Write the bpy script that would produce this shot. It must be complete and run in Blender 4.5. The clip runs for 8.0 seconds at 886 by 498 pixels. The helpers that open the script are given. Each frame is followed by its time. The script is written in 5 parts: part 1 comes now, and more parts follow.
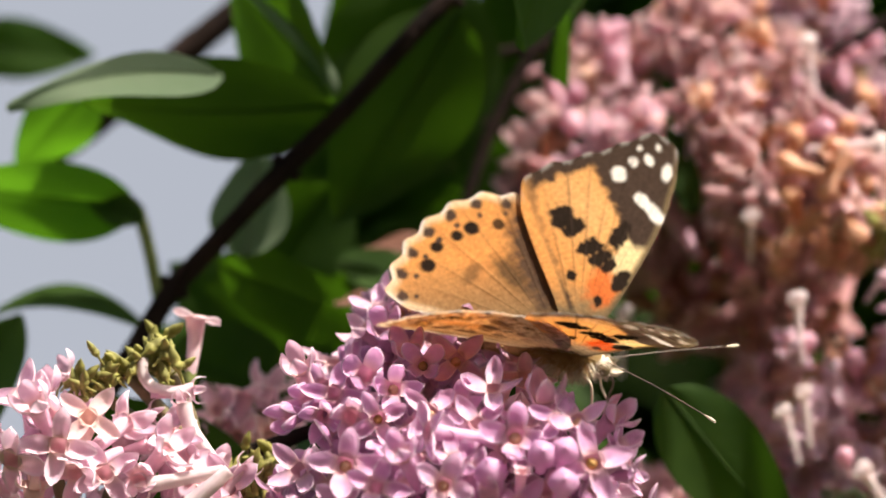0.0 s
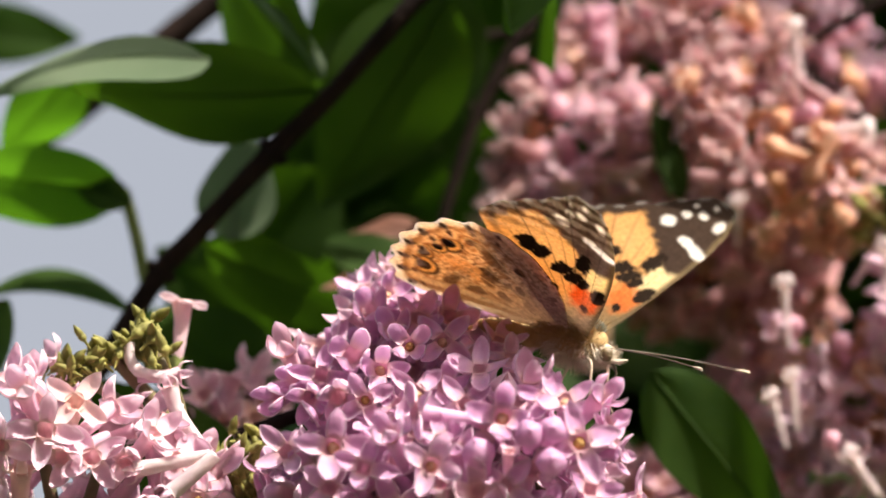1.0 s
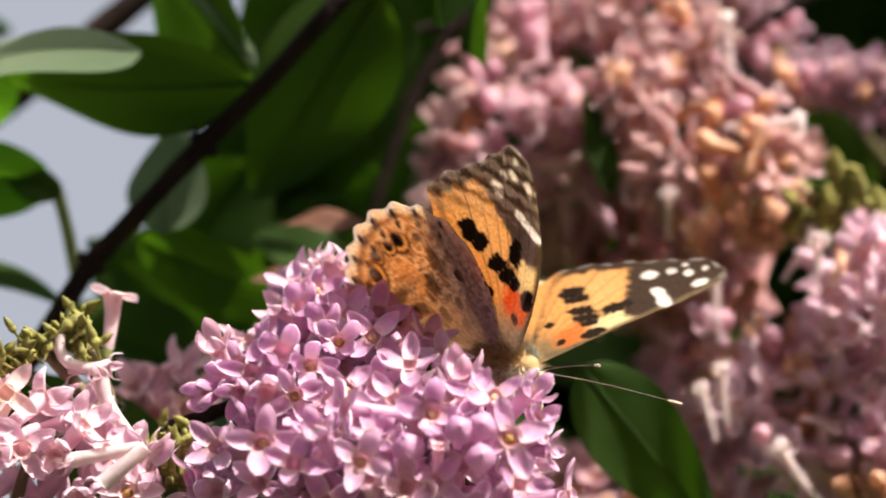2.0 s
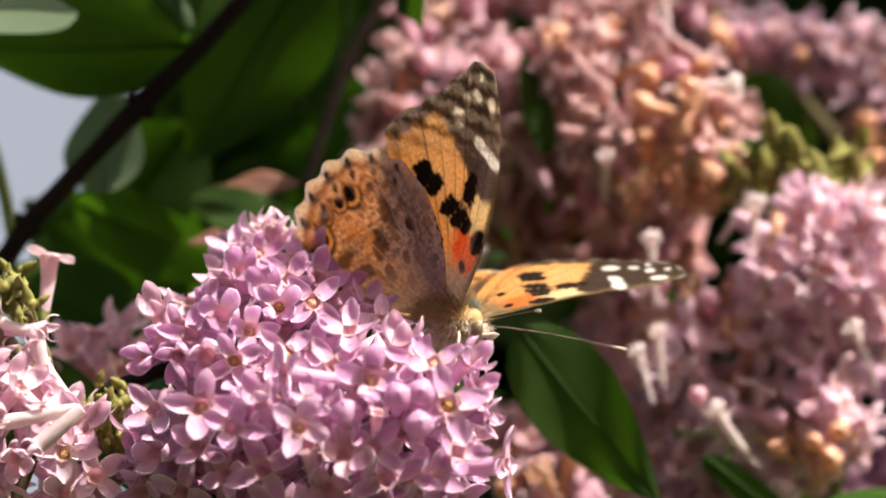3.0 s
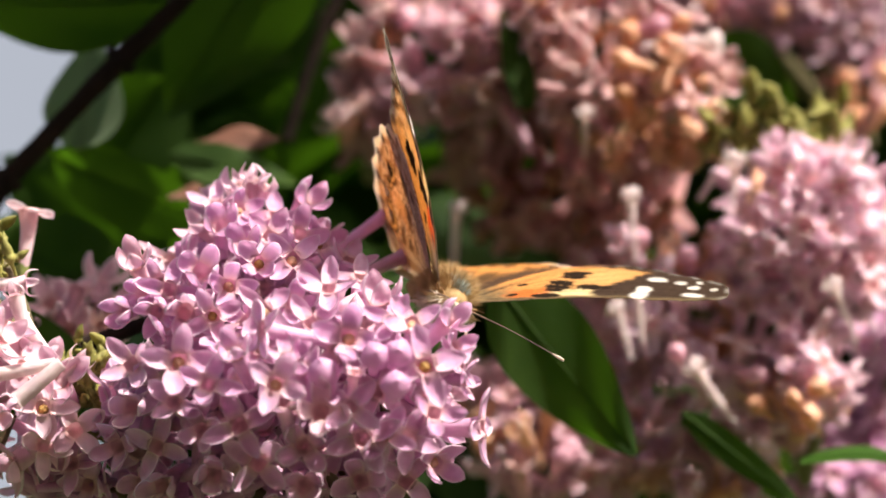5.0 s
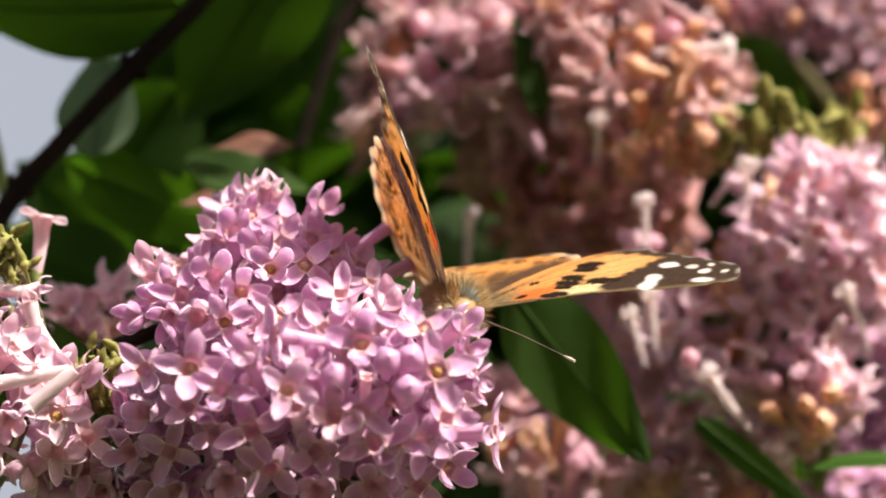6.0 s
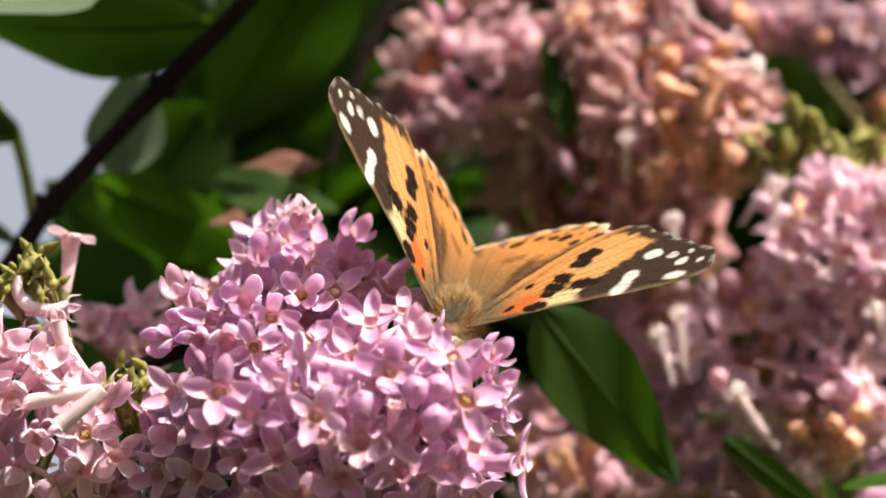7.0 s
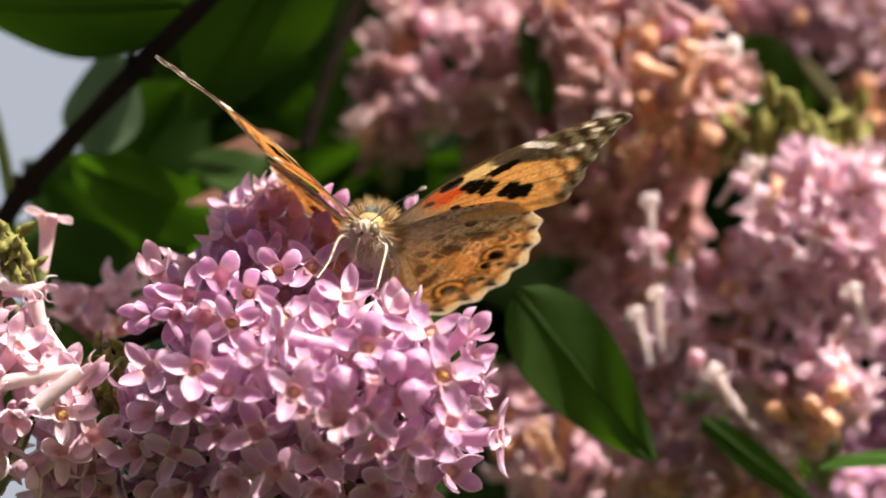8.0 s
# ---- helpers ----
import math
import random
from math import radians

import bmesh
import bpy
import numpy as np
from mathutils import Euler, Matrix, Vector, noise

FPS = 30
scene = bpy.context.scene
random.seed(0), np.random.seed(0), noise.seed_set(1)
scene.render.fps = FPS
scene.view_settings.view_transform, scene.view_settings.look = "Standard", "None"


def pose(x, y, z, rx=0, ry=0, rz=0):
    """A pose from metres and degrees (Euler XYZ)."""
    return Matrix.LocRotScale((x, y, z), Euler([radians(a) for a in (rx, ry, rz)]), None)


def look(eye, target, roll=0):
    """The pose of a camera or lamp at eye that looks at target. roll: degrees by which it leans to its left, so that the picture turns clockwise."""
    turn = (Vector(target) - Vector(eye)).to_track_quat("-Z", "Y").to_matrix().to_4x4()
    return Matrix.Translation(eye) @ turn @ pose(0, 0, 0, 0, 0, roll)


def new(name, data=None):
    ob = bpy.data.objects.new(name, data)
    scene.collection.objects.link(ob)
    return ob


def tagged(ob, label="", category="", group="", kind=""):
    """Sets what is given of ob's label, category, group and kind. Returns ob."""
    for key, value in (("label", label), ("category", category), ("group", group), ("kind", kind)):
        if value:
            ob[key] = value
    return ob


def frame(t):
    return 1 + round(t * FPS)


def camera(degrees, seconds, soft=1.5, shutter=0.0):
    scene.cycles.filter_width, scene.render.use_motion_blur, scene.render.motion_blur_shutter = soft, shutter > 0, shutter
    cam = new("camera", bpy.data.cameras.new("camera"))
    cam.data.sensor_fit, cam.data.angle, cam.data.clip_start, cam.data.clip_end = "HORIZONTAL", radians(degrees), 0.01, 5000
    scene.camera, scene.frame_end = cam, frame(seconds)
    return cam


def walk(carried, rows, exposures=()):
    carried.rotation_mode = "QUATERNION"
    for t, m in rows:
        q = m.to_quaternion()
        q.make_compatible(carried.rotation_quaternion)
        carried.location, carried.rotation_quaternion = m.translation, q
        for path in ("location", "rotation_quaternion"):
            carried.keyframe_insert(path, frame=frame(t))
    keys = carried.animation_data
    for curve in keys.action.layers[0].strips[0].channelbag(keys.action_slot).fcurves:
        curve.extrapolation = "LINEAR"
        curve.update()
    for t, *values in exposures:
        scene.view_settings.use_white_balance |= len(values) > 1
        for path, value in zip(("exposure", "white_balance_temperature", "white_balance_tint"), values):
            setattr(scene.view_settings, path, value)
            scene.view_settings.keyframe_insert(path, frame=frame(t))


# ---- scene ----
EYE = 1.5
cam = camera(8, 8.0, soft=1.7, shutter=0.35)
walk(cam, [
    (0.0, pose(0, 0, EYE, 96.673, 0.145, 1.358)),
    (0.5, pose(0, 0, EYE, 96.580, 0.395, 1.295)),
    (1.0, pose(0, 0, EYE, 96.529, 0.213, 1.245)),
    (1.5, pose(0, 0, EYE, 96.509, 0.333, 0.999)),
    (2.0, pose(0, 0, EYE, 96.462, 0.102, 0.602)),
    (2.2, pose(0, 0, EYE, 96.415, 0.132, 0.376)),
    (3.5, pose(0, 0, EYE, 95.992, 0.110, 0.001)),
    (4.0, pose(0, 0, EYE, 95.923, -0.026, -0.082)),
    (4.2, pose(0, 0, EYE, 95.812, -0.141, -0.179)),
    (5.3, pose(0, 0, EYE, 95.716, -0.010, -0.161)),
    (5.5, pose(0, 0, EYE, 95.775, -0.026, -0.125)),
    (6.0, pose(0, 0, EYE, 95.775, 0.000, -0.051)),
    (6.5, pose(0, 0, EYE, 95.827, 0.024, 0.148)),
    (7.0, pose(0, 0, EYE, 95.948, -0.056, 0.201)),
    (7.5, pose(0, 0, EYE, 95.899, -0.050, 0.147)),
    (8.0, pose(0, 0, EYE, 95.771, -0.033, -0.002)),
], exposures=((0.0, 1.1), (3.5, 1.08), (3.7, 0.98), (4.0, 0.95), (4.2, 1.05), (5.5, 1.12), (8.0, 1.12)))
cam.data.dof.use_dof = True
cam.data.dof.focus_distance = 0.703
cam.data.dof.aperture_fstop = 20
cam.data.dof.aperture_blades = 7

# ---- daylight ----
SUN = Vector((0.46, -0.25, 0.85)).normalized()
world = bpy.data.worlds.new("sky")
scene.world = world
world.use_nodes = True
wn = world.node_tree
sky = wn.nodes.new("ShaderNodeTexSky")
sky.sky_type, sky.sun_disc = "NISHITA", False
sky.sun_elevation = math.asin(SUN.z)
sky.sun_rotation = math.atan2(SUN.x, SUN.y)
sky.air_density, sky.dust_density = 1.0, 8.0
wn.links.new(sky.outputs[0], wn.nodes["Background"].inputs[0])
wn.nodes["Background"].inputs[1].default_value = 0.10
sun_data = bpy.data.lights.new("sun", "SUN")
sun_data.energy, sun_data.angle, sun_data.color = 4.9, radians(0.53), (1.0, 0.93, 0.82)
sun = new("sun", sun_data)
sun.matrix_world = look(SUN * 20, (0, 0, 0))

MM = 0.001
BASE = Vector((0, 0.7, 1.5736))


def at(p):
    """A place in the world from millimetres round the middle of the flower cluster."""
    return BASE + Vector(p) * MM


# ---- materials ----
def shader(name, rough=0.6):
    m = bpy.data.materials.new(name)
    m.use_nodes = True
    b = m.node_tree.nodes["Principled BSDF"]
    b.inputs["Roughness"].default_value = rough
    return m, m.node_tree, b


def ramp(nt, stops):
    r = nt.nodes.new("ShaderNodeValToRGB")
    e = r.color_ramp.elements
    while len(e) < len(stops):
        e.new(0.5)
    for s, (p, c) in zip(e, stops):
        s.position, s.color = p, (*c, 1)
    return r


def noise_node(nt, scale, detail=3.0, coords="Object"):
    tc = nt.nodes.new("ShaderNodeTexCoord")
    n = nt.nodes.new("ShaderNodeTexNoise")
    n.inputs["Scale"].default_value, n.inputs["Detail"].default_value = scale, detail
    nt.links.new(tc.outputs[coords], n.inputs["Vector"])
    return n


def mix_colour(nt, a, b, fac, mode="MIX"):
    m = nt.nodes.new("ShaderNodeMix")
    m.data_type, m.blend_type = "RGBA", mode
    for sock, v in ((m.inputs[0], fac), (m.inputs[6], a), (m.inputs[7], b)):
        if isinstance(v, (int, float)):
            sock.default_value = v
        elif isinstance(v, tuple):
            sock.default_value = (*v, 1)
        else:
            nt.links.new(v, sock)
    return m.outputs[2]


def bump(nt, b, height, strength, distance):
    n = nt.nodes.new("ShaderNodeBump")
    n.inputs["Strength"].default_value, n.inputs["Distance"].default_value = strength, distance
    nt.links.new(height, n.inputs["Height"])
    nt.links.new(n.outputs[0], b.inputs["Normal"])


def thin(nt, b, colour, share):
    """Lets part of the light through a thin leaf, petal or wing."""
    t = nt.nodes.new("ShaderNodeBsdfTranslucent")
    mx = nt.nodes.new("ShaderNodeMixShader")
    mx.inputs[0].default_value = share
    if isinstance(colour, tuple):
        t.inputs[0].default_value = (*colour, 1)
    else:
        nt.links.new(colour, t.inputs[0])
    nt.links.new(b.outputs[0], mx.inputs[1])
    nt.links.new(t.outputs[0], mx.inputs[2])
    nt.links.new(mx.outputs[0], nt.nodes["Material Output"].inputs[0])


def petal_material(name, light, deep, spent, share=0.42, rim=0.6, throat=(0.86, 0.60, 0.50)):
    """A fleshy petal: thick pale rim that also paints in sunlit edges, deeper blade, warm throat; some florets further
    gone than others.
    """
    m, nt, b = shader(name, 0.5)
    oi = nt.nodes.new("ShaderNodeObjectInfo")
    r = ramp(nt, [(0.0, light), (0.3, deep), (0.6, light), (0.85, deep), (1.0, spent)])
    nt.links.new(oi.outputs["Random"], r.inputs[0])
    n = noise_node(nt, 420, 4)
    nr = ramp(nt, [(0.3, (0.80, 0.72, 0.78)), (0.7, (1.08, 1.06, 1.07))])
    nt.links.new(n.outputs[0], nr.inputs[0])
    c = mix_colour(nt, r.outputs[0], nr.outputs[0], 1.0, "MULTIPLY")
    uv = nt.nodes.new("ShaderNodeUVMap")
    sep = nt.nodes.new("ShaderNodeSeparateXYZ")
    nt.links.new(uv.outputs[0], sep.inputs[0])
    k = []
    for i, amount in ((0, rim), (1, 0.6)):
        f = nt.nodes.new("ShaderNodeMath")
        f.operation, f.inputs[1].default_value = "MULTIPLY", amount
        nt.links.new(sep.outputs[i], f.inputs[0])
        k.append(f.outputs[0])
    c = mix_colour(nt, c, tuple(0.35 * x + 0.58 for x in light), k[0])
    c = mix_colour(nt, c, throat, k[1])
    nt.links.new(c, b.inputs["Base Color"])
    w = noise_node(nt, 1100, 3)
    bump(nt, b, w.outputs[0], 0.3, 0.0003)
    thin(nt, b, c, share)
    return m


PETAL = petal_material("lilac petal", (0.73, 0.45, 0.63), (0.63, 0.325, 0.55), (0.80, 0.55, 0.61), rim=0.6)
PETAL_PALE = petal_material("pale lilac petal", (0.85, 0.62, 0.71), (0.77, 0.51, 0.65), (0.86, 0.67, 0.62))
PETAL_WHITE = petal_material("whitish lilac petal", (0.90, 0.82, 0.79), (0.86, 0.75, 0.74), (0.90, 0.80, 0.72))
# Fading flowers, their colour also lowered for the shade at the back.
PETAL_BACK = petal_material("fading lilac petal darkened for shade", (0.60, 0.35, 0.34), (0.46, 0.24, 0.25), (0.62, 0.36, 0.22))
PETAL_FAR = petal_material("soft lilac petal", (0.77, 0.48, 0.56), (0.62, 0.35, 0.43), (0.72, 0.44, 0.35))
# Mauve petal with shade painted in: base colour lowered instead of casting it.
PETAL_SHADED_MAUVE = petal_material("mauve petal with shade in its colour", (0.48, 0.30, 0.38), (0.38, 0.23, 0.30), (0.46, 0.30, 0.29))
# Darker copy of the petal: the shade of overhanging clusters is in the colour.
PETAL_SHADED = petal_material("lilac petal with shade in its colour", (0.64, 0.36, 0.34), (0.50, 0.25, 0.24), (0.52, 0.27, 0.17), rim=0.3)
WITHER = petal_material("withered petal", (0.76, 0.46, 0.29), (0.64, 0.33, 0.17), (0.52, 0.22, 0.10), 0.35)
# Withered petal copied darker, with the same shade in its colour.
WITHER_SHADED = petal_material("dry brown petal darkened for shade", (0.42, 0.21, 0.13), (0.32, 0.13, 0.08), (0.42, 0.18, 0.08), 0.2, 0.2)


def plain(name, c1, c2, scale, rough=0.7, bumps=0.3, dist=0.0003, share=0.0):
    m, nt, b = shader(name, rough)
    n = noise_node(nt, scale, 5)
    r = ramp(nt, [(0.3, c1), (0.7, c2)])
    nt.links.new(n.outputs[0], r.inputs[0])
    nt.links.new(r.outputs[0], b.inputs["Base Color"])
    n2 = noise_node(nt, scale * 4, 3)
    bump(nt, b, n2.outputs[0], bumps, dist)
    if share:
        thin(nt, b, r.outputs[0], share)
    return m


STAMEN = plain("yellow stamen", (0.70, 0.40, 0.24), (0.82, 0.56, 0.38), 1500, 0.9, 0.6, 0.0003, 0.25)
STAMEN_DARK = plain("brown throat", (0.30, 0.15, 0.05), (0.5, 0.3, 0.08), 900)
CALYX = plain("green calyx", (0.14, 0.18, 0.04), (0.26, 0.30, 0.08), 500, share=0.15)
GREEN = plain("yellow-green bud", (0.12, 0.11, 0.02), (0.36, 0.34, 0.08), 420, share=0.2)
STALK = plain("flower stalk", (0.10, 0.08, 0.04), (0.17, 0.14, 0.06), 300)
BARK = plain("dark twig bark", (0.007, 0.0045, 0.004), (0.022, 0.013, 0.010), 160, 0.95, 0.6, 0.0006)
BARK.node_tree.nodes["Principled BSDF"].inputs["Specular IOR Level"].default_value = 0.1
DRY_LEAF = plain("dry leaf", (0.07, 0.028, 0.018), (0.17, 0.065, 0.035), 120, 0.85, 0.5, 0.0006, 0.15)


def leaf_material(name, c1, c2, glow, share, rough=0.6):
    m, nt, b = shader(name, rough)
    b.inputs["Specular IOR Level"].default_value = 0.06
    uv = nt.nodes.new("ShaderNodeUVMap")
    sep = nt.nodes.new("ShaderNodeSeparateXYZ")
    nt.links.new(uv.outputs[0], sep.inputs[0])

    def calc(op, a, bb=0.0):
        n = nt.nodes.new("ShaderNodeMath")
        n.operation = op
        for i, v in enumerate((a, bb)):
            if isinstance(v, (int, float)):
                n.inputs[i].default_value = v
            else:
                nt.links.new(v, n.inputs[i])
        return n.outputs[0]
    off = calc("ABSOLUTE", calc("SUBTRACT", sep.outputs[1], 0.5))
    side = calc("ABSOLUTE", calc("SINE", calc("MULTIPLY", calc("SUBTRACT", sep.outputs[0], calc("MULTIPLY", off, 0.45)), 34.0)))
    rib = calc("MAXIMUM", calc("SUBTRACT", 1.0, calc("MULTIPLY", off, 40.0)), calc("MULTIPLY", calc("SUBTRACT", calc("SUBTRACT", 1.0, side), 0.86), 5.0))
    rib = calc("MINIMUM", calc("MAXIMUM", rib, 0.0), 1.0)
    n = noise_node(nt, 90, 5)
    r = ramp(nt, [(0.3, c1), (0.7, c2)])
    nt.links.new(n.outputs[0], r.inputs[0])
    oi = nt.nodes.new("ShaderNodeObjectInfo")
    tone = ramp(nt, [(0.0, (0.8, 0.85, 0.8)), (1.0, (1.2, 1.15, 1.1))])
    nt.links.new(oi.outputs["Random"], tone.inputs[0])
    c = mix_colour(nt, r.outputs[0], tone.outputs[0], 1.0, "MULTIPLY")
    c = mix_colour(nt, c, tuple(1.6 * x + 0.01 for x in c2), calc("MULTIPLY", rib, 0.4))
    nt.links.new(c, b.inputs["Base Color"])
    bump(nt, b, calc("SUBTRACT", n.outputs[0], calc("MULTIPLY", rib, 0.6)), 0.35, 0.0006)
    g = mix_colour(nt, glow, tuple(0.5 * x for x in glow), calc("MULTIPLY", rib, 0.8))
    thin(nt, b, g, share)
    return m


LEAF = leaf_material("lilac leaf", (0.013, 0.030, 0.006), (0.034, 0.062, 0.012), (0.06, 0.15, 0.004), 0.32)
# Lighter, more translucent copy of the leaf; some backlight is in its colour.
LEAF_LIT = leaf_material("lilac leaf with backlight in its colour", (0.03, 0.07, 0.012), (0.05, 0.10, 0.02), (0.12, 0.32, 0.01), 0.5)
# Pale leaf; on upper faces its colour stands in for the sky's sheen.
LEAF_PALE = leaf_material("pale leaf underside and painted sky sheen", (0.09, 0.13, 0.08), (0.14, 0.18, 0.12), (0.15, 0.26, 0.08), 0.4, 0.6)


# ---- mesh helpers ----
def mesh_from(name, verts, faces, mats, index=None, uvs=None, smooth=True):
    me = bpy.data.meshes.new(name)
    me.from_pydata([tuple(v) for v in verts], [], [tuple(f) for f in faces])
    for m in mats:
        me.materials.append(m)
    if index is not None:
        me.polygons.foreach_set("material_index", index)
    me.polygons.foreach_set("use_smooth", [smooth] * len(me.polygons))
    if uvs is not None:
        layer = me.uv_layers.new(name="UVMap")
        for li, lo in enumerate(me.loops):
            layer.data[li].uv = uvs[lo.vertex_index]
    me.update()
    return me


def part(name, me, parent, m=None, label=""):
    ob = new(name, me)
    ob.parent = parent
    if m is not None:
        ob.matrix_basis = m
    return tagged(ob, label)


def thing(name, label, category, where=(0, 0, 0), group="", kind=""):
    ob = new(name)
    ob.empty_display_size = 0.01
    ob.location = at(where)
    return tagged(ob, label, category, group, kind)


def grid_faces(n, m, base=0, wrap=False):
    out = []
    for i in range(n - 1):
        for j in range(m if wrap else m - 1):
            k = (j + 1) % m
            out.append((base + i * m + j, base + (i + 1) * m + j, base + (i + 1) * m + k, base + i * m + k))
    return out


def tube_mesh(name, path, radii, mat, sides=10, knots=()):
    """A tapered, rounded rod along a smoothed path (metres)."""
    pts = [Vector(p) for p in path]
    fine, rad = [], []
    n = len(pts)
    for i in range(n - 1):
        p0, p1, p2, p3 = pts[max(i - 1, 0)], pts[i], pts[i + 1], pts[min(i + 2, n - 1)]
        for k in range(8):
            t = k / 8
            fine.append(0.5 * ((2 * p1) + (p2 - p0) * t + (2 * p0 - 5 * p1 + 4 * p2 - p3) * t * t + (3 * p1 - p0 - 3 * p2 + p3) * t ** 3))
            rad.append(radii[i] * (1 - t) + radii[i + 1] * t)
    fine.append(pts[-1]), rad.append(radii[-1])
    verts, ref = [], Vector((0.31, 0.2, 0.93))
    for i, p in enumerate(fine):
        d = (fine[min(i + 1, len(fine) - 1)] - fine[max(i - 1, 0)]).normalized()
        a = d.cross(ref).normalized()
        b = d.cross(a)
        for j in range(sides):
            w = 2 * math.pi * j / sides
            r = rad[i] * (1 + 0.10 * noise.noise(p * 260 + Vector((j, 0, 0))))
            verts.append(p + (a * math.cos(w) + b * math.sin(w)) * r)
    faces = grid_faces(len(fine), sides, 0, True)
    faces.append(tuple(range(sides)))
    faces.append(tuple(range(len(verts) - sides, len(verts))))
    return mesh_from(name, verts, faces, [mat])


def toward(direction, spin=0.0):
    """Turns a thing's z axis into a direction."""
    d = Vector(direction).normalized()
    return d.to_track_quat("Z", "Y").to_matrix().to_4x4() @ Matrix.Rotation(spin, 4, "Z")


# ---- lilac florets ----
def floret_mesh(name, mat, open_deg=80, length=3.1, width=1.25, tube=8.0, curl=0.5, seed=1, bend=0.0, thick=1.0):
    """Four fleshy, boat-shaped lobes with hooked tips on a funnel tube; the mouth is at the origin, the tube runs down -z. Millimetres."""
    rng = random.Random(seed)
    V, Fc, uv = [], [], []
    n, m = 8, 7
    for q in range(4):
        ang = q * math.pi / 2 + rng.uniform(-0.14, 0.14)
        tilt = radians(90 - open_deg + rng.uniform(-20, 20))
        L = length * rng.uniform(0.9, 1.08)
        W = width * rng.uniform(0.9, 1.1)
        twist, cup = rng.uniform(-0.5, 0.5), rng.uniform(0.5, 1.05)
        ct, st = math.cos(tilt), math.sin(tilt)
        b0 = len(V)
        for low in (0, 1):
            for i in range(n):
                s = i / (n - 1)
                hw = W * (0.74 + 1.1 * s - 0.7 * s * s) * max(0.0, 1 - s ** 2.5) ** 0.85 + 0.05
                th = 0.34 * (1 - 0.45 * s)
                for j in range(m):
                    w = 2 * j / (m - 1) - 1
                    a = 0.75 + L * s * (1 - 0.10 * curl * s ** 3)
                    h = 1.1 * curl * s ** 4 - 0.30 * math.sin(s * math.pi) * curl + w * w * hw * cup * (0.3 + 0.7 * s) + twist * w * hw * s
                    h -= 0.20 * max(0.0, abs(w) - 0.66) * (1 - s)
                    h += 0.10 * noise.noise(Vector((2.2 * s + seed, 1.7 * w, 3.1 * q)))
                    if low:
                        h -= th
                    y = w * hw * (1 - 0.10 * w * w)
                    x, z = 0.75 + (a - 0.75) * ct - h * st, (a - 0.75) * st + h * ct
                    V.append((x * math.cos(ang) - y * math.sin(ang), x * math.sin(ang) + y * math.cos(ang), z))
                    uv.append((max(abs(w) ** 7, s ** 9), 0.0 if low else max(0.0, 1 - 4 * s)))
        top = grid_faces(n, m, b0)
        k = n * m
        Fc += top
        for i in range(n - 1):
            for j in (0, m - 1):
                p = b0 + i * m + j
                Fc.append((p, p + k, p + m + k, p + m) if j else (p, p + m, p + m + k, p + k))
        for j in range(m - 1):
            p = b0 + (n - 1) * m + j
            Fc.append((p, p + 1, p + 1 + k, p + k))
    b0 = len(V)
    prof = [(-1.5, 0.35), (-0.75, 0.62), (-0.15, 0.95), (0.12, 1.16), (-0.35, 1.12), (-1.1, 0.96), (-2.2, 0.86), (-tube * 0.55, 0.78), (-tube * 0.85, 0.64), (-tube, 0.5)]
    for i, (z, r) in enumerate(prof):
        for j in range(10):
            a = j * math.pi / 5
            off = bend * (z / tube) ** 2 * tube
            rr = r * thick * (1 + 0.06 * math.cos(4 * a) + 0.16 * noise.noise(Vector((math.cos(a) + seed, math.sin(a), 0.45 * z))))
            V.append((rr * math.cos(a) + off, rr * math.sin(a), z))
            uv.append((0.15 * (i > 3), (1.0, 1.0, 0.8, 0.4)[i] if i < 4 else 0.0))
    Fc += grid_faces(len(prof), 10, b0, True)
    Fc.append(tuple(range(b0, b0 + 10)))
    return mesh_from(name, np.array(V) * MM, Fc, [mat], None, uv)


def bud_mesh(name, mat, tube=5.5, head=1.45, seed=1):
    """A closed floret: swollen four-sided head on a tube."""
    V = []
    prof = [(head * 1.05, 0.05), (head * 0.95, 0.5), (head * 0.55, 0.95), (0, 1.12), (-head * 0.6, 0.98), (-head * 1.1, 0.66), (-tube * 0.6, 0.5), (-tube, 0.42)]
    for z, r in prof:
        for j in range(12):
            a = j * math.pi / 6
            k = 1 + 0.09 * math.cos(4 * a) if z > -head else 1
            V.append((head * r * k * math.cos(a), head * r * k * math.sin(a), z))
    Fc = grid_faces(len(prof), 12, 0, True)
    Fc.append(tuple(range(11, -1, -1)))
    return mesh_from(name, np.array(V) * MM, Fc, [mat])


def wither_mesh(name, mat, seed=1):
    """A spent floret: lobes shrunk and crumpled over the tube."""
    rng = random.Random(seed)
    V = []
    prof = [(1.6, 0.25), (1.3, 0.9), (0.5, 1.25), (-0.3, 1.1), (-1.2, 0.75), (-3.2, 0.6), (-6, 0.42)]
    for i, (z, r) in enumerate(prof):
        for j in range(10):
            a = j * math.pi / 5
            k = r * (1 + rng.uniform(-0.28, 0.28) * (1 if i < 5 else 0.3))
            V.append((k * math.cos(a) + 0.25 * math.sin(seed + z), k * math.sin(a), z + rng.uniform(-0.3, 0.3)))
    Fc = grid_faces(len(prof), 10, 0, True)
    Fc.append(tuple(range(9, -1, -1)))
    return mesh_from(name, np.array(V) * MM, Fc, [mat])


